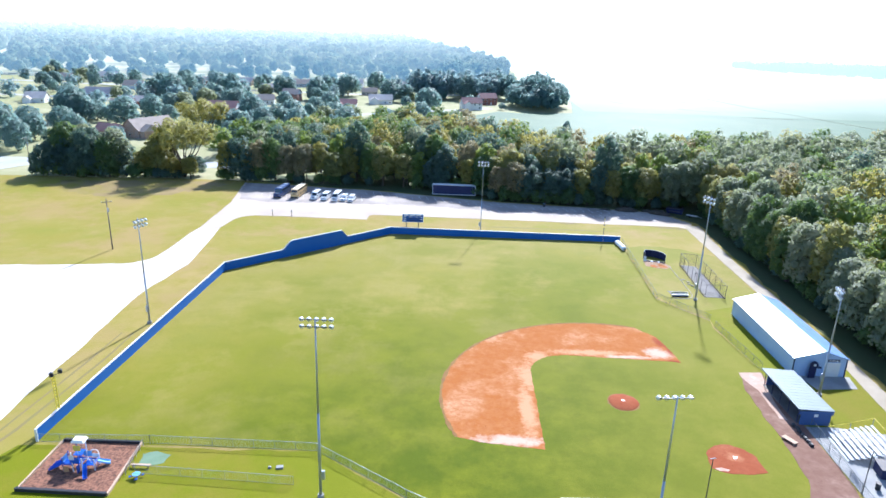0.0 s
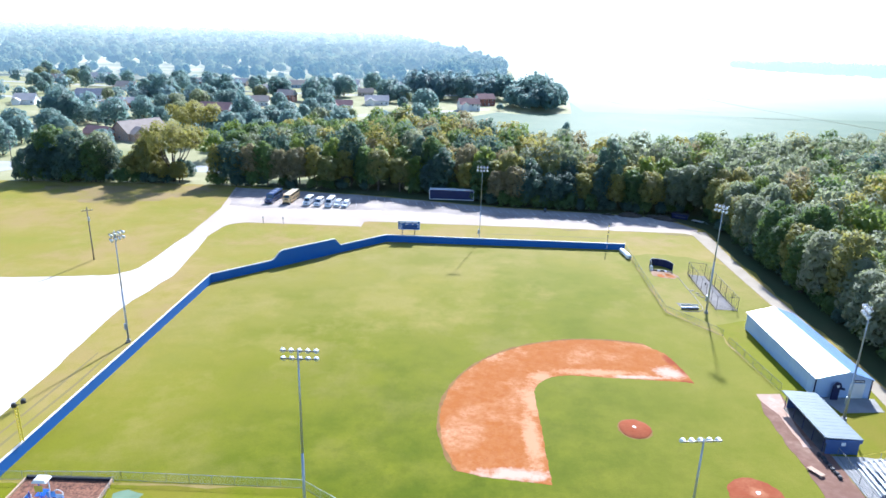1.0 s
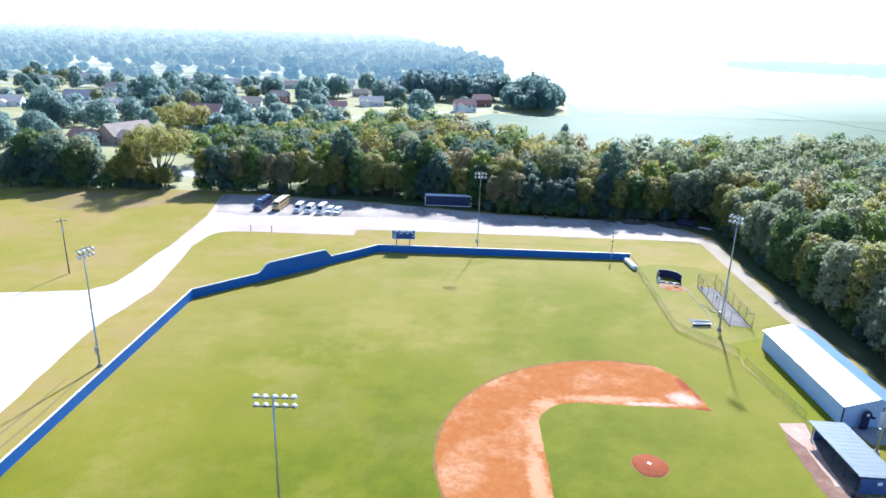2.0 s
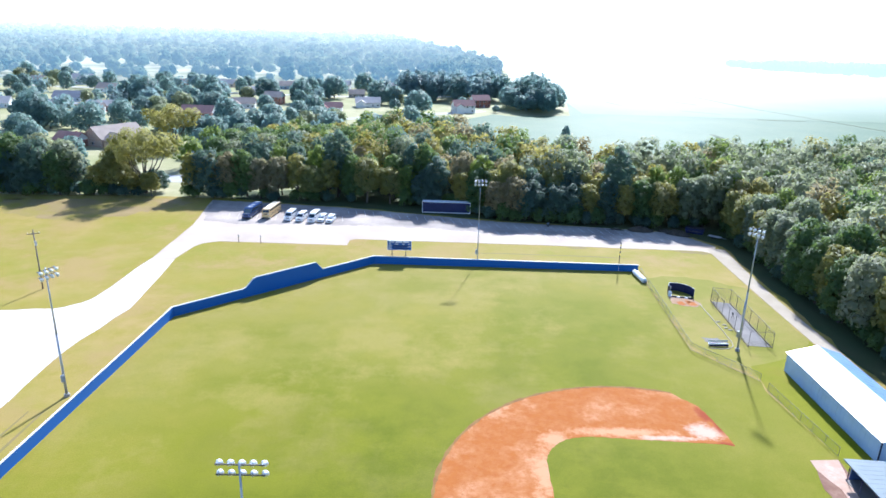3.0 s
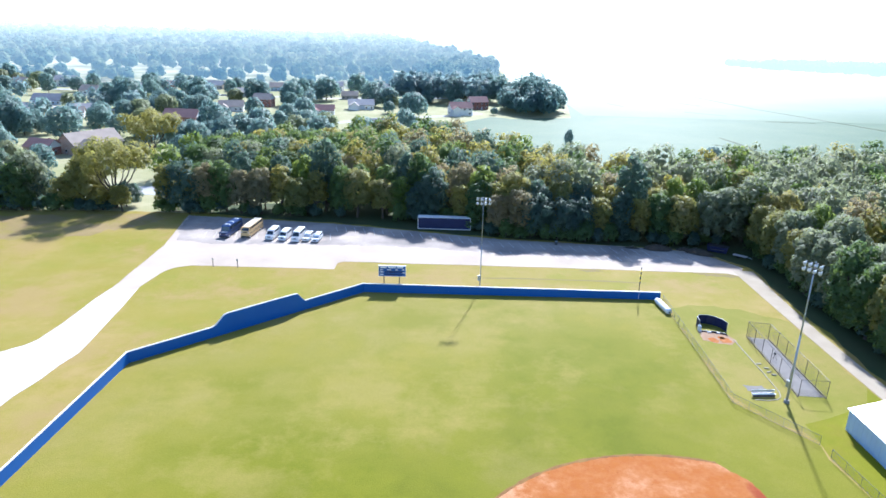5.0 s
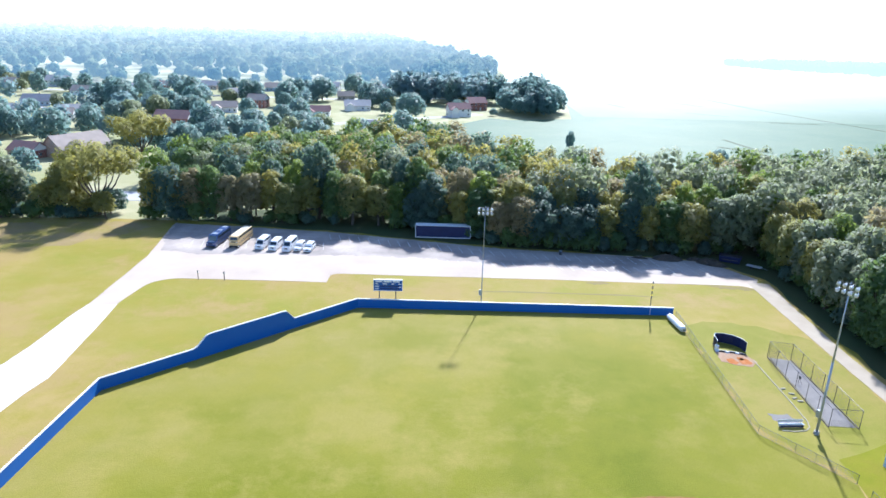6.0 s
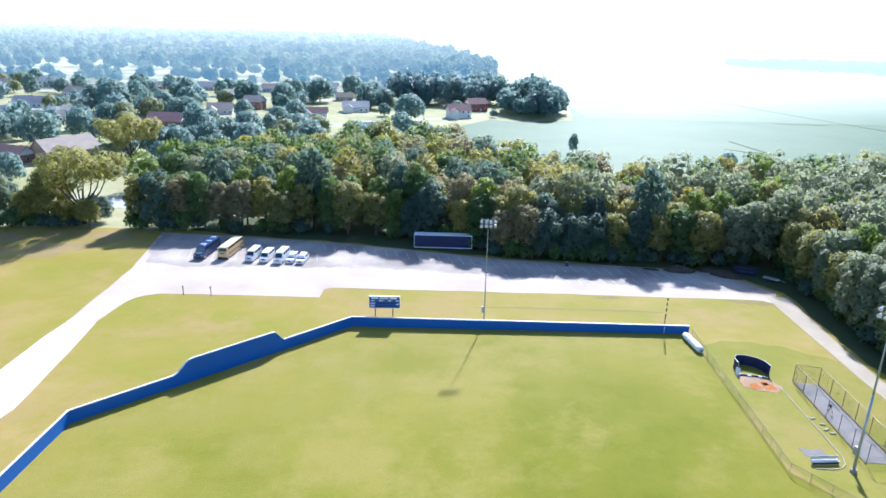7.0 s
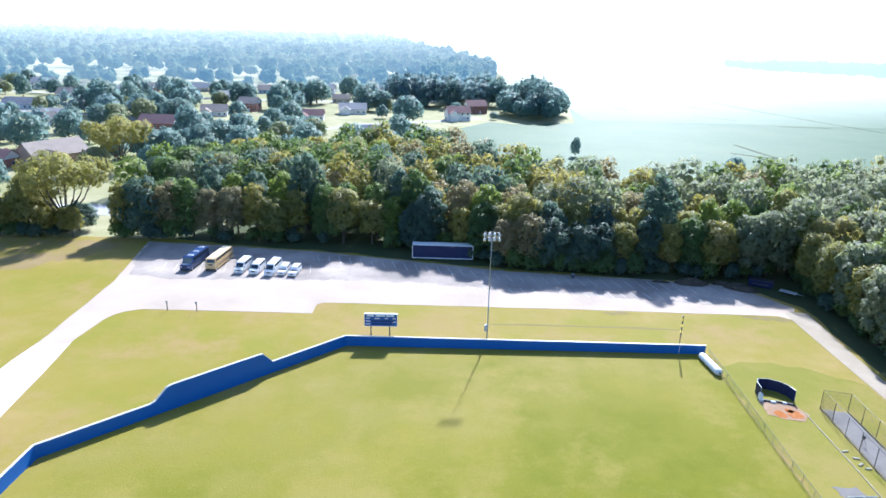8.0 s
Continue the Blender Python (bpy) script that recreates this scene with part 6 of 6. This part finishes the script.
def tree(name, label, h, r, base, lobes_n, cards, size, material, seed, group):
    rng = np.random.default_rng(seed)
    tr_ = thing(name, label, "tree", None, group)
    lobes = crown_lobes(rng, h, r, base, lobes_n)
    tk = Geo()
    tr0 = 0.018 * h + 0.06
    bendx, bendy = rng.uniform(-0.4, 0.4), rng.uniform(-0.4, 0.4)
    top = (bendx, bendy, base + (h - base) * 0.6)
    tk.tube((0, 0, -0.05), (bendx * 0.4, bendy * 0.4, base * 0.8), tr0 * 1.25, tr0 * 0.8, 7)
    tk.tube((bendx * 0.4, bendy * 0.4, base * 0.8), top, tr0 * 0.8, tr0 * 0.3, 6)
    for l in lobes[:: max(1, len(lobes) // 7)]:
        z0 = base * 0.75 + rng.uniform(0, 0.25) * (h - base)
        tk.tube((bendx * 0.5, bendy * 0.5, z0), (l[0] * 0.85, l[1] * 0.85, max(l[2], z0 + 0.5)), tr0 * 0.4, tr0 * 0.12, 5)
    part("trunk", tk, "bark", tr_)
    part("crown", card_mesh("crown", leaf_cards(rng, lobes, cards, size, -0.6, fill=0.36 if material in ("leaf_town_hazed", "leaf_lime") else 0.5), material), material, tr_)
    return tr_


def plant(protos, places):
    """Copies of the prototypes at (x, y, turn, scale, height scale); the first of each is moved there itself."""
    used = set()
    for k, (x, y, turn, s, sz) in places:
        m = pose(x, y, 0.0, 0, 0, turn) @ Matrix.Diagonal((s, s, sz, 1))
        if k not in used:
            protos[k].matrix_basis = m
            used.add(k)
        else:
            pm_ = protos[k]
            old = pm_.matrix_basis.copy()
            pm_.matrix_basis = Matrix()
            copy_thing(pm_, m)
            pm_.matrix_basis = old


# wood's edge trees, nearest the lot and the path
EDGE = [tree("edge_tree", "dark green deciduous tree at the edge of the wood", 16.0, 5.0, 0.9, 24, 3600, 0.43, "leaf_green", 101, "trees at the wood's edge"),
        tree("edge_tree", "olive and yellowing deciduous tree at the wood's edge", 14.5, 4.7, 2.4, 22, 2900, 0.42, "leaf_olive", 102, "trees at the wood's edge"),
        tree("edge_tree", "tall full green tree at the edge of the wood", 18.0, 5.0, 1.2, 24, 3700, 0.43, "leaf_dusk", 103, "trees at the wood's edge"),
        tree("edge_tree", "silvery green tree at the edge of the wood", 16.5, 4.9, 1.0, 24, 3300, 0.44, "leaf_silver_sheen", 104, "trees at the wood's edge"),
        tree("edge_tree", "slender yellow-green tree at the edge of the wood", 17.0, 3.9, 2.8, 20, 2600, 0.42, "leaf_olive", 105, "trees at the wood's edge"),
        tree("edge_tree", "broad dark green tree with low limbs at wood's edge", 13.5, 5.9, 0.3, 25, 3700, 0.43, "leaf_dusk", 106, "trees at the wood's edge"),
        tree("edge_tree", "fresh bright green tree at the edge of the wood", 15.5, 4.6, 0.8, 22, 2900, 0.43, "leaf_bright", 107, "trees at the wood's edge"),
        tree("edge_tree", "russet and tan tree turning at the wood's edge", 15.0, 4.8, 2.4, 22, 2900, 0.42, "leaf_russet", 108, "trees at the wood's edge")]
tr_rng = random.Random(2024)
FRONT_X = [-66, -8, 4, 12, 19, 50, 72, 86]
FRONT_Y = [238.5, 235.0, 231.5, 226.5, 220.5, 218.0, 216.5, 219.0]


def front(x):
    return float(np.interp(x, FRONT_X, FRONT_Y))


def back(x):
    return float(np.interp(x, [-104, -92, -60, -45, 12, 25, 43, 57, 96, 146, 205, 260], [296, 326, 346, 340, 322, 289, 285, 272, 277, 279, 310, 325]))


def right_edge(y):
    return float(np.interp(y, [40, 100, 160, 200, 222], [81.0, 81.0, 82.0, 83.2, 87]))


places = []
x = -84.0
while x < 94:
    for row in range(2):
        yy = front(x) + 2.2 + row * 6.5 + tr_rng.uniform(-1.2, 1.2)
        if row == 1 and x < -62:
            continue
        if x < -8:
            k = tr_rng.choice((0, 1, 1, 7, 4, 4, 7, 6, 1)) if row == 0 else tr_rng.choice((0, 2, 1, 6, 5))
        else:
            k = tr_rng.choice((0, 1, 5, 2, 7, 3, 0)) if row == 0 else tr_rng.choice((0, 2, 3, 4, 1, 7, 6, 5))
        s = tr_rng.uniform(0.85, 1.12)
        places.append((k, (x + tr_rng.uniform(-1.4, 1.4), yy, tr_rng.uniform(0, 360), s, s * tr_rng.uniform(0.92, 1.08) * (1.12 if row else 0.95))))
    x += tr_rng.uniform(5.2, 6.8)
y = 218.0
while y > 78:
    for row in range(2):
        xx = right_edge(y) + 3.4 + row * 6.5 + tr_rng.uniform(-1.3, 1.3)
        s = tr_rng.uniform(0.85, 1.15)
        k = tr_rng.choice((3, 3, 0, 3, 4, 3, 1, 6))
        places.append((k, (xx, y + tr_rng.uniform(-1.5, 1.5), tr_rng.uniform(0, 360), s, s * tr_rng.uniform(0.92, 1.1))))
    y -= tr_rng.uniform(5.0, 6.6)
# hedgerow clumps west of the lot
for cx0, cx1, cy in ((-150, -121, 239.0), (-114, -97, 240.0)):
    x = cx0
    while x < cx1:
        for row in range(2):
            s = tr_rng.uniform(0.85, 1.05)
            k = tr_rng.choice((0, 5, 5, 6, 2)) if cx0 < -120 else tr_rng.choice((1, 0, 5, 1))
            low = 0.62 if x > -106 else 1.0
            places.append((k, (x + tr_rng.uniform(-1, 1), cy + row * 6 + tr_rng.uniform(-1, 1), tr_rng.uniform(0, 360), s * (0.5 + 0.5 * low), low * s * tr_rng.uniform(0.85, 1.0))))
        x += tr_rng.uniform(5.0, 6.4)
places += [(1, (-110, 245, 200, 1.25, 1.15)), (5, (-136, 243, 0, 1.25, 1.4)), (0, (-146, 244, 0, 1.25, 1.25)), (3, (-126, 242, 0, 1.2, 1.15)), (5, (-78, 242, 0, 1.2, 1.25)), (0, (-72, 243.5, 30, 1.1, 1.0))]
plant(EDGE, places)

# wide-limbed trees by the street, thin enough to see the limbs
def spreading_tree(x, y, h, r, base, seed, label):
    rng = np.random.default_rng(seed)
    st = thing("spreading_tree", label, "tree", pose(x, y, 0), "spreading trees by the street")
    wood_g, lobes = Geo(), []
    tr0 = 0.024 * h
    fork = Vector((0.0, 0.0, base))
    wood_g.tube((0, 0, -0.05), fork, tr0 * 1.3, tr0, 8)
    for i in range(11):
        a = 2 * math.pi * i / 11 + rng.uniform(-0.25, 0.25)
        out = r * rng.uniform(0.35, 0.95)
        top = Vector((out * math.cos(a), out * math.sin(a), h * rng.uniform(0.78, 0.98) - 0.28 * out))
        mid = fork.lerp(top, 0.5) + Vector((0.12 * out * math.cos(a), 0.12 * out * math.sin(a), -0.03 * h))
        wood_g.tube(fork, mid, tr0 * 0.55, tr0 * 0.34, 6)
        wood_g.tube(mid, top, tr0 * 0.34, tr0 * 0.08, 5)
        for k in range(3):
            b = a + rng.uniform(-0.8, 0.8)
            p = mid.lerp(top, 0.25 + 0.3 * k)
            q = p + Vector((0.3 * r * math.cos(b), 0.3 * r * math.sin(b), rng.uniform(0.02, 0.16) * h))
            wood_g.tube(p, q, tr0 * 0.16, tr0 * 0.05, 5)
            lobes.append((q.x, q.y, q.z, r * rng.uniform(0.17, 0.27)))
        lobes.append((top.x, top.y, top.z, r * rng.uniform(0.2, 0.3)))
    lobes += [(0.0, 0.0, h * 0.86, r * 0.34), (0.2, 0.1, h * 0.66, r * 0.36)]
    part("trunk", wood_g, "bark", st)
    part("crown", card_mesh("crown", leaf_cards(rng, lobes, 6000, 0.42, -0.6, fill=0.42), "leaf_olive"), "leaf_olive", st)


spreading_tree(-100.5, 243.5, 21.5, 10.5, 3.5, 301, "wide olive-yellow tree with open spreading limbs")
spreading_tree(-124.0, 329.0, 19.0, 10.5, 3.0, 302, "rounded olive-yellow tree standing on a lawn")

# low shrubs that close the wood's foot, dark-leaved to imitate its shade
SHRUB = [tree("shrub", "dark green shrub at the foot of the wood", 4.6, 2.6, 0.1, 10, 420, 0.5, "leaf_green", 151, "shrubs at the wood's edge"),
         tree("shrub", "blue-green shrub at the foot of the wood", 3.6, 2.2, 0.1, 9, 340, 0.5, "leaf_dusk", 152, "shrubs at the wood's edge")]
places = []
for x in np.arange(-84, 84, 3.6):
    if -70 < x < -14 and tr_rng.random() < 0.6:
        continue
    places.append((int(tr_rng.random() < 0.45), (x + tr_rng.uniform(-1, 1), front(x) + tr_rng.uniform(-1.0, 2.0), tr_rng.uniform(0, 360), tr_rng.uniform(0.8, 1.3), tr_rng.uniform(0.8, 1.4))))
for y in np.arange(80, 220, 4.2):
    places.append((int(tr_rng.random() < 0.3), (right_edge(y) + tr_rng.uniform(1.6, 4.0), y + tr_rng.uniform(-1, 1), tr_rng.uniform(0, 360), tr_rng.uniform(0.8, 1.3), tr_rng.uniform(0.8, 1.4))))
for x in list(np.arange(-154, -117, 3.6)) + list(np.arange(-116, -100, 3.6)):
    places.append((int(tr_rng.random() < 0.4), (x + tr_rng.uniform(-1, 1), 236.5 + 1.6 * (x > -117) + tr_rng.uniform(0, 2.5), tr_rng.uniform(0, 360), tr_rng.uniform(0.9, 1.4), tr_rng.uniform(0.9, 1.5))))
plant(SHRUB, places)

# the wood behind: one mesh of crowns, one of trunks
wrng = np.random.default_rng(9)
kinds = ["leaf_green", "leaf_dusk", "leaf_olive", "leaf_bright", "leaf_russet", "leaf_silver_sheen"]
crowns, trunks = {k: [] for k in kinds}, Geo()
for gx in np.arange(-99, 250, 7.2):
    for gy in np.arange(80, 350, 7.2):
        x, y = gx + wrng.uniform(-2.4, 2.4), gy + wrng.uniform(-2.4, 2.4)
        belt = front(x) + 13.5 < y < back(x) and (x > -42 or y > 287)
        side = x > right_edge(min(y, 222)) + 14.0 * (y < 216) and y < back(x)
        if not (belt if x < 86 else side):
            continue
        if x > 60 + 1.15 * y:
            continue
        h = wrng.uniform(12.5, 23.0)
        r = 2.1 + h * 0.165 * wrng.uniform(0.8, 1.2)
        near = y < 300
        arm = x < -38
        if arm:
            h, r = wrng.uniform(11.0, 15.5), wrng.uniform(5.2, 7.0)
        lob = [(x + dx, y + dy, z, rr) for dx, dy, z, rr in crown_lobes(wrng, h, r, 0.6 if arm else h * 0.25, 15)]
        east = min(1.0, max(0.0, (x - 20) / 80))
        share = np.array([0.20 - 0.08 * east, 0.20 - 0.10 * east, 0.24 - 0.02 * east, 0.12, 0.15 - 0.09 * east, 0.09 + 0.46 * east])
        if arm:
            share = np.array([0.36, 0.30, 0.16, 0.12, 0.0, 0.06])
        kind = kinds[wrng.choice(6, p=share / share.sum())]
        crowns[kind].append(leaf_cards(wrng, lob, 900 if near or arm else 620, 0.52 if near else 0.64, -0.3, fill=0.4))
        trunks.tube((x, y, 0), (x, y, h * 0.6), 0.28, 0.12, 5, False)
wood = thing("wood", "dense mixed deciduous wood with olive and silvery crowns", "wood", None, "", "stuff")
for kind, text in zip(kinds, ("green crowns", "dark blue-green crowns", "olive crowns turning yellow", "fresh green crowns", "russet crowns", "silvery green crowns")):
    tagged(part("canopy", card_mesh("canopy", crowns[kind], kind), kind, wood, text), kind="stuff")
tagged(part("trunks", trunks, "bark", wood), kind="stuff")

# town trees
TOWN = [tree("shade_tree", "round dark green shade tree among the houses", 14.5, 7.2, 0.5, 26, 1600, 0.78, "leaf_town_hazed", 201, "shade trees of the town"),
        tree("shade_tree", "tall oval green shade tree among the houses", 16.5, 6.4, 0.6, 24, 1500, 0.78, "leaf_town_hazed", 202, "shade trees of the town"),
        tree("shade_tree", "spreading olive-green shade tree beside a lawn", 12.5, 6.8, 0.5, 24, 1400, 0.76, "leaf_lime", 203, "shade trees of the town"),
        tree("shade_tree", "small rounded green tree beside a house", 10.0, 4.8, 0.4, 15, 950, 0.7, "leaf_town_hazed", 204, "shade trees of the town")]
places = [(3, (67, 380, 0, 0.5, 0.95)), (3, (122, 332, 40, 0.9, 1.0)), (0, (-203, 289, 0, 1.45, 1.5)), (1, (-190, 283, 70, 0.95, 0.9)), (0, (-206, 490, 0, 1.5, 1.5)), (0, (-163, 504, 40, 1.1, 1.15)), (1, (-178, 393, 0, 1.0, 0.9)), (1, (-183, 368, 0, 1.3, 1.0)),
          (3, (-180, 481, 0, 1.1, 1.5)), (0, (-109, 542, 0, 1.25, 1.25)), (0, (-84, 460, 0, 1.0, 1.0)), (1, (-18, 407, 30, 1.0, 0.9)), (0, (-17, 483, 0, 1.35, 1.2)), (1, (13, 578, 0, 1.2, 1.3)), (1, (-2, 650, 0, 1.2, 1.3)),
          (0, (-71, 633, 0, 1.3, 1.3)), (0, (-90, 583, 0, 1.5, 1.3)), (1, (-51, 553, 0, 1.3, 1.1)), (0, (-20, 352, 0, 1.0, 1.0)),
          (1, (-58, 368, 0, 1.1, 0.9)), (0, (-38, 378, 0, 1.0, 0.95)), (0, (-5, 372, 0, 0.9, 0.95)), (3, (39, 512, 0, 0.6, 0.55)), (0, (-205, 345, 0, 1.0, 0.9)), (0, (-186, 322, 50, 0.9, 0.85)), (2, (-172, 305, 0, 0.8, 0.8)), (1, (-200, 312, 0, 0.9, 0.8)), (0, (-214, 330, 0, 1.1, 1.0)), (2, (-128, 318, 0, 0.85, 0.85)), (3, (-134, 345, 0, 1.1, 1.1)), (0, (-112, 385, 0, 1.0, 0.95)), (1, (-98, 372, 0, 0.95, 0.9)), (0, (-96, 400, 0, 1.1, 1.0)), (0, (-70, 395, 0, 1.1, 1.0)), (2, (-62, 412, 0, 1.0, 0.9)), (0, (-219, 380, 0, 1.5, 1.4)), (0, (-150, 290, 0, 0.75, 0.8))]
trr = random.Random(404)


def clear_of(x, y):
    for hx, hy, w, d, *_ in HOUSES:
        if abs(x - hx) < w * 0.5 + 7 and -d * 0.5 - 36 < y - hy < d * 0.5 + 5:
            return False
    return True


def field_side(x, y):
    """Whether a place lies in the farm field east of the town."""
    return x > float(np.interp(y, [300, 345, 410, 455, 500, 590, 640, 790, 1060, 1590, 3800], [25, 12, -22, 4, 30, 40, 56, 72, 88, 35, -360]))


n_try = 0
while len(places) < 168 and n_try < 6000:
    n_try += 1
    y = 292 + 390 * trr.random() ** 0.9
    x = trr.uniform(-0.62 * y, 60)
    if field_side(x + 8, y) or not clear_of(x, y) or (x > -60 and y < 500) or (y < 380 and -180 < x < -140):
        continue
    s = trr.uniform(0.65, 1.15)
    places.append((trr.choice((0, 0, 1, 1, 2, 3)), (x, y, trr.uniform(0, 360), s, s * trr.uniform(0.85, 1.15))))
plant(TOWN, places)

# grove at the corner of the farm field and the far woods, one mesh each
cards = []
frng = np.random.default_rng(31)
for i in range(86):
    a, q = frng.uniform(0, 2 * math.pi), math.sqrt(frng.random())
    x, y = 70 + 21 * q * math.cos(a), 545 + 40 * q * math.sin(a)
    if i >= 60:
        x, y = frng.uniform(34, 60), frng.uniform(585, 690)
        q = 0.75
    r, h = frng.uniform(5.0, 8.5), frng.uniform(24, 29) - 12 * q * q
    cards.append(leaf_cards(frng, [(x + a, y + b, z, q) for a, b, z, q in crown_lobes(frng, h, r, 1.5, 12)], 480, 1.15, -0.6, fill=0.42))
grove = tagged(part("grove", card_mesh("grove", cards, "leaf_town_hazed"), "leaf_town_hazed"), "dense rounded grove beside the crop field", "grove", "", "stuff")
cards, distant = [], []
for i in range(230):
    y = frng.uniform(575, 980)
    x = float(np.interp(y, [575, 640, 790, 980], [40, 50, 66, 78])) - frng.uniform(6, 75)
    if clear_of(x, y):
        lob = [(x + a, y + b, z, q) for a, b, z, q in crown_lobes(frng, frng.uniform(18, 27), frng.uniform(6, 10), 1.5, 9)]
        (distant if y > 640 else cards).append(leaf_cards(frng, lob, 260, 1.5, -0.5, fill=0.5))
for i in range(2700):
    y = 400 + 2660 * frng.random() ** 1.6
    x = frng.uniform(-0.78 * y - 40, 120)
    if field_side(x + 5, y):
        continue
    if y < 900 and (frng.random() < (0.6 if y > 680 else 0.84) or not clear_of(x, y)) or (x > -100 and y < 520) or (x > -175 and y < 450):
        continue
    r, h = frng.uniform(5, 9), frng.uniform(11, 19)
    big = 1.0 + max(0.0, y - 700) / 650
    lob = [(x + a * big, y + b * big, z * (0.6 + 0.4 * big), q * big) for a, b, z, q in crown_lobes(frng, h, r, 1.5, 6)]
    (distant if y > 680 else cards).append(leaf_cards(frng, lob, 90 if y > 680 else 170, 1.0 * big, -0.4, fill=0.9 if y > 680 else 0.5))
far = tagged(part("far_woods", card_mesh("far_woods", cards, "leaf_far_hazed"), "leaf_far_hazed"), "green woods and gardens beyond the town", "woods", "", "stuff")
# ground and woods glow by material to imitate haze
setting("backdrop_ground", flat([(-1900, 690), (62, 690), (84, 1060), (30, 1590), (-370, 3700), (-3000, 3000)], 0.3, 0.2), "ground_hazed", "ground under the distant woods, haze painted in as glow", "ground")
tagged(part("backdrop_woods", card_mesh("backdrop_woods", distant, "leaf_hazed"), "leaf_hazed"), "bluish woods stretching to the horizon, haze painted in as glow", "woods", "", "stuff")
cards = []
for i in range(380):
    t = 0.1 + 0.9 * frng.random() ** 0.8
    x, y = 570 + 230 * t + 260 * frng.random(), 1390 - 320 * t + 220 * frng.random()
    cards.append(leaf_cards(frng, [(x + a * 2, y + b * 2, z, q * 2) for a, b, z, q in crown_lobes(frng, 9 + 7 * t, 8, 1, 5)], 50, 2.4, -0.3, fill=0.8))
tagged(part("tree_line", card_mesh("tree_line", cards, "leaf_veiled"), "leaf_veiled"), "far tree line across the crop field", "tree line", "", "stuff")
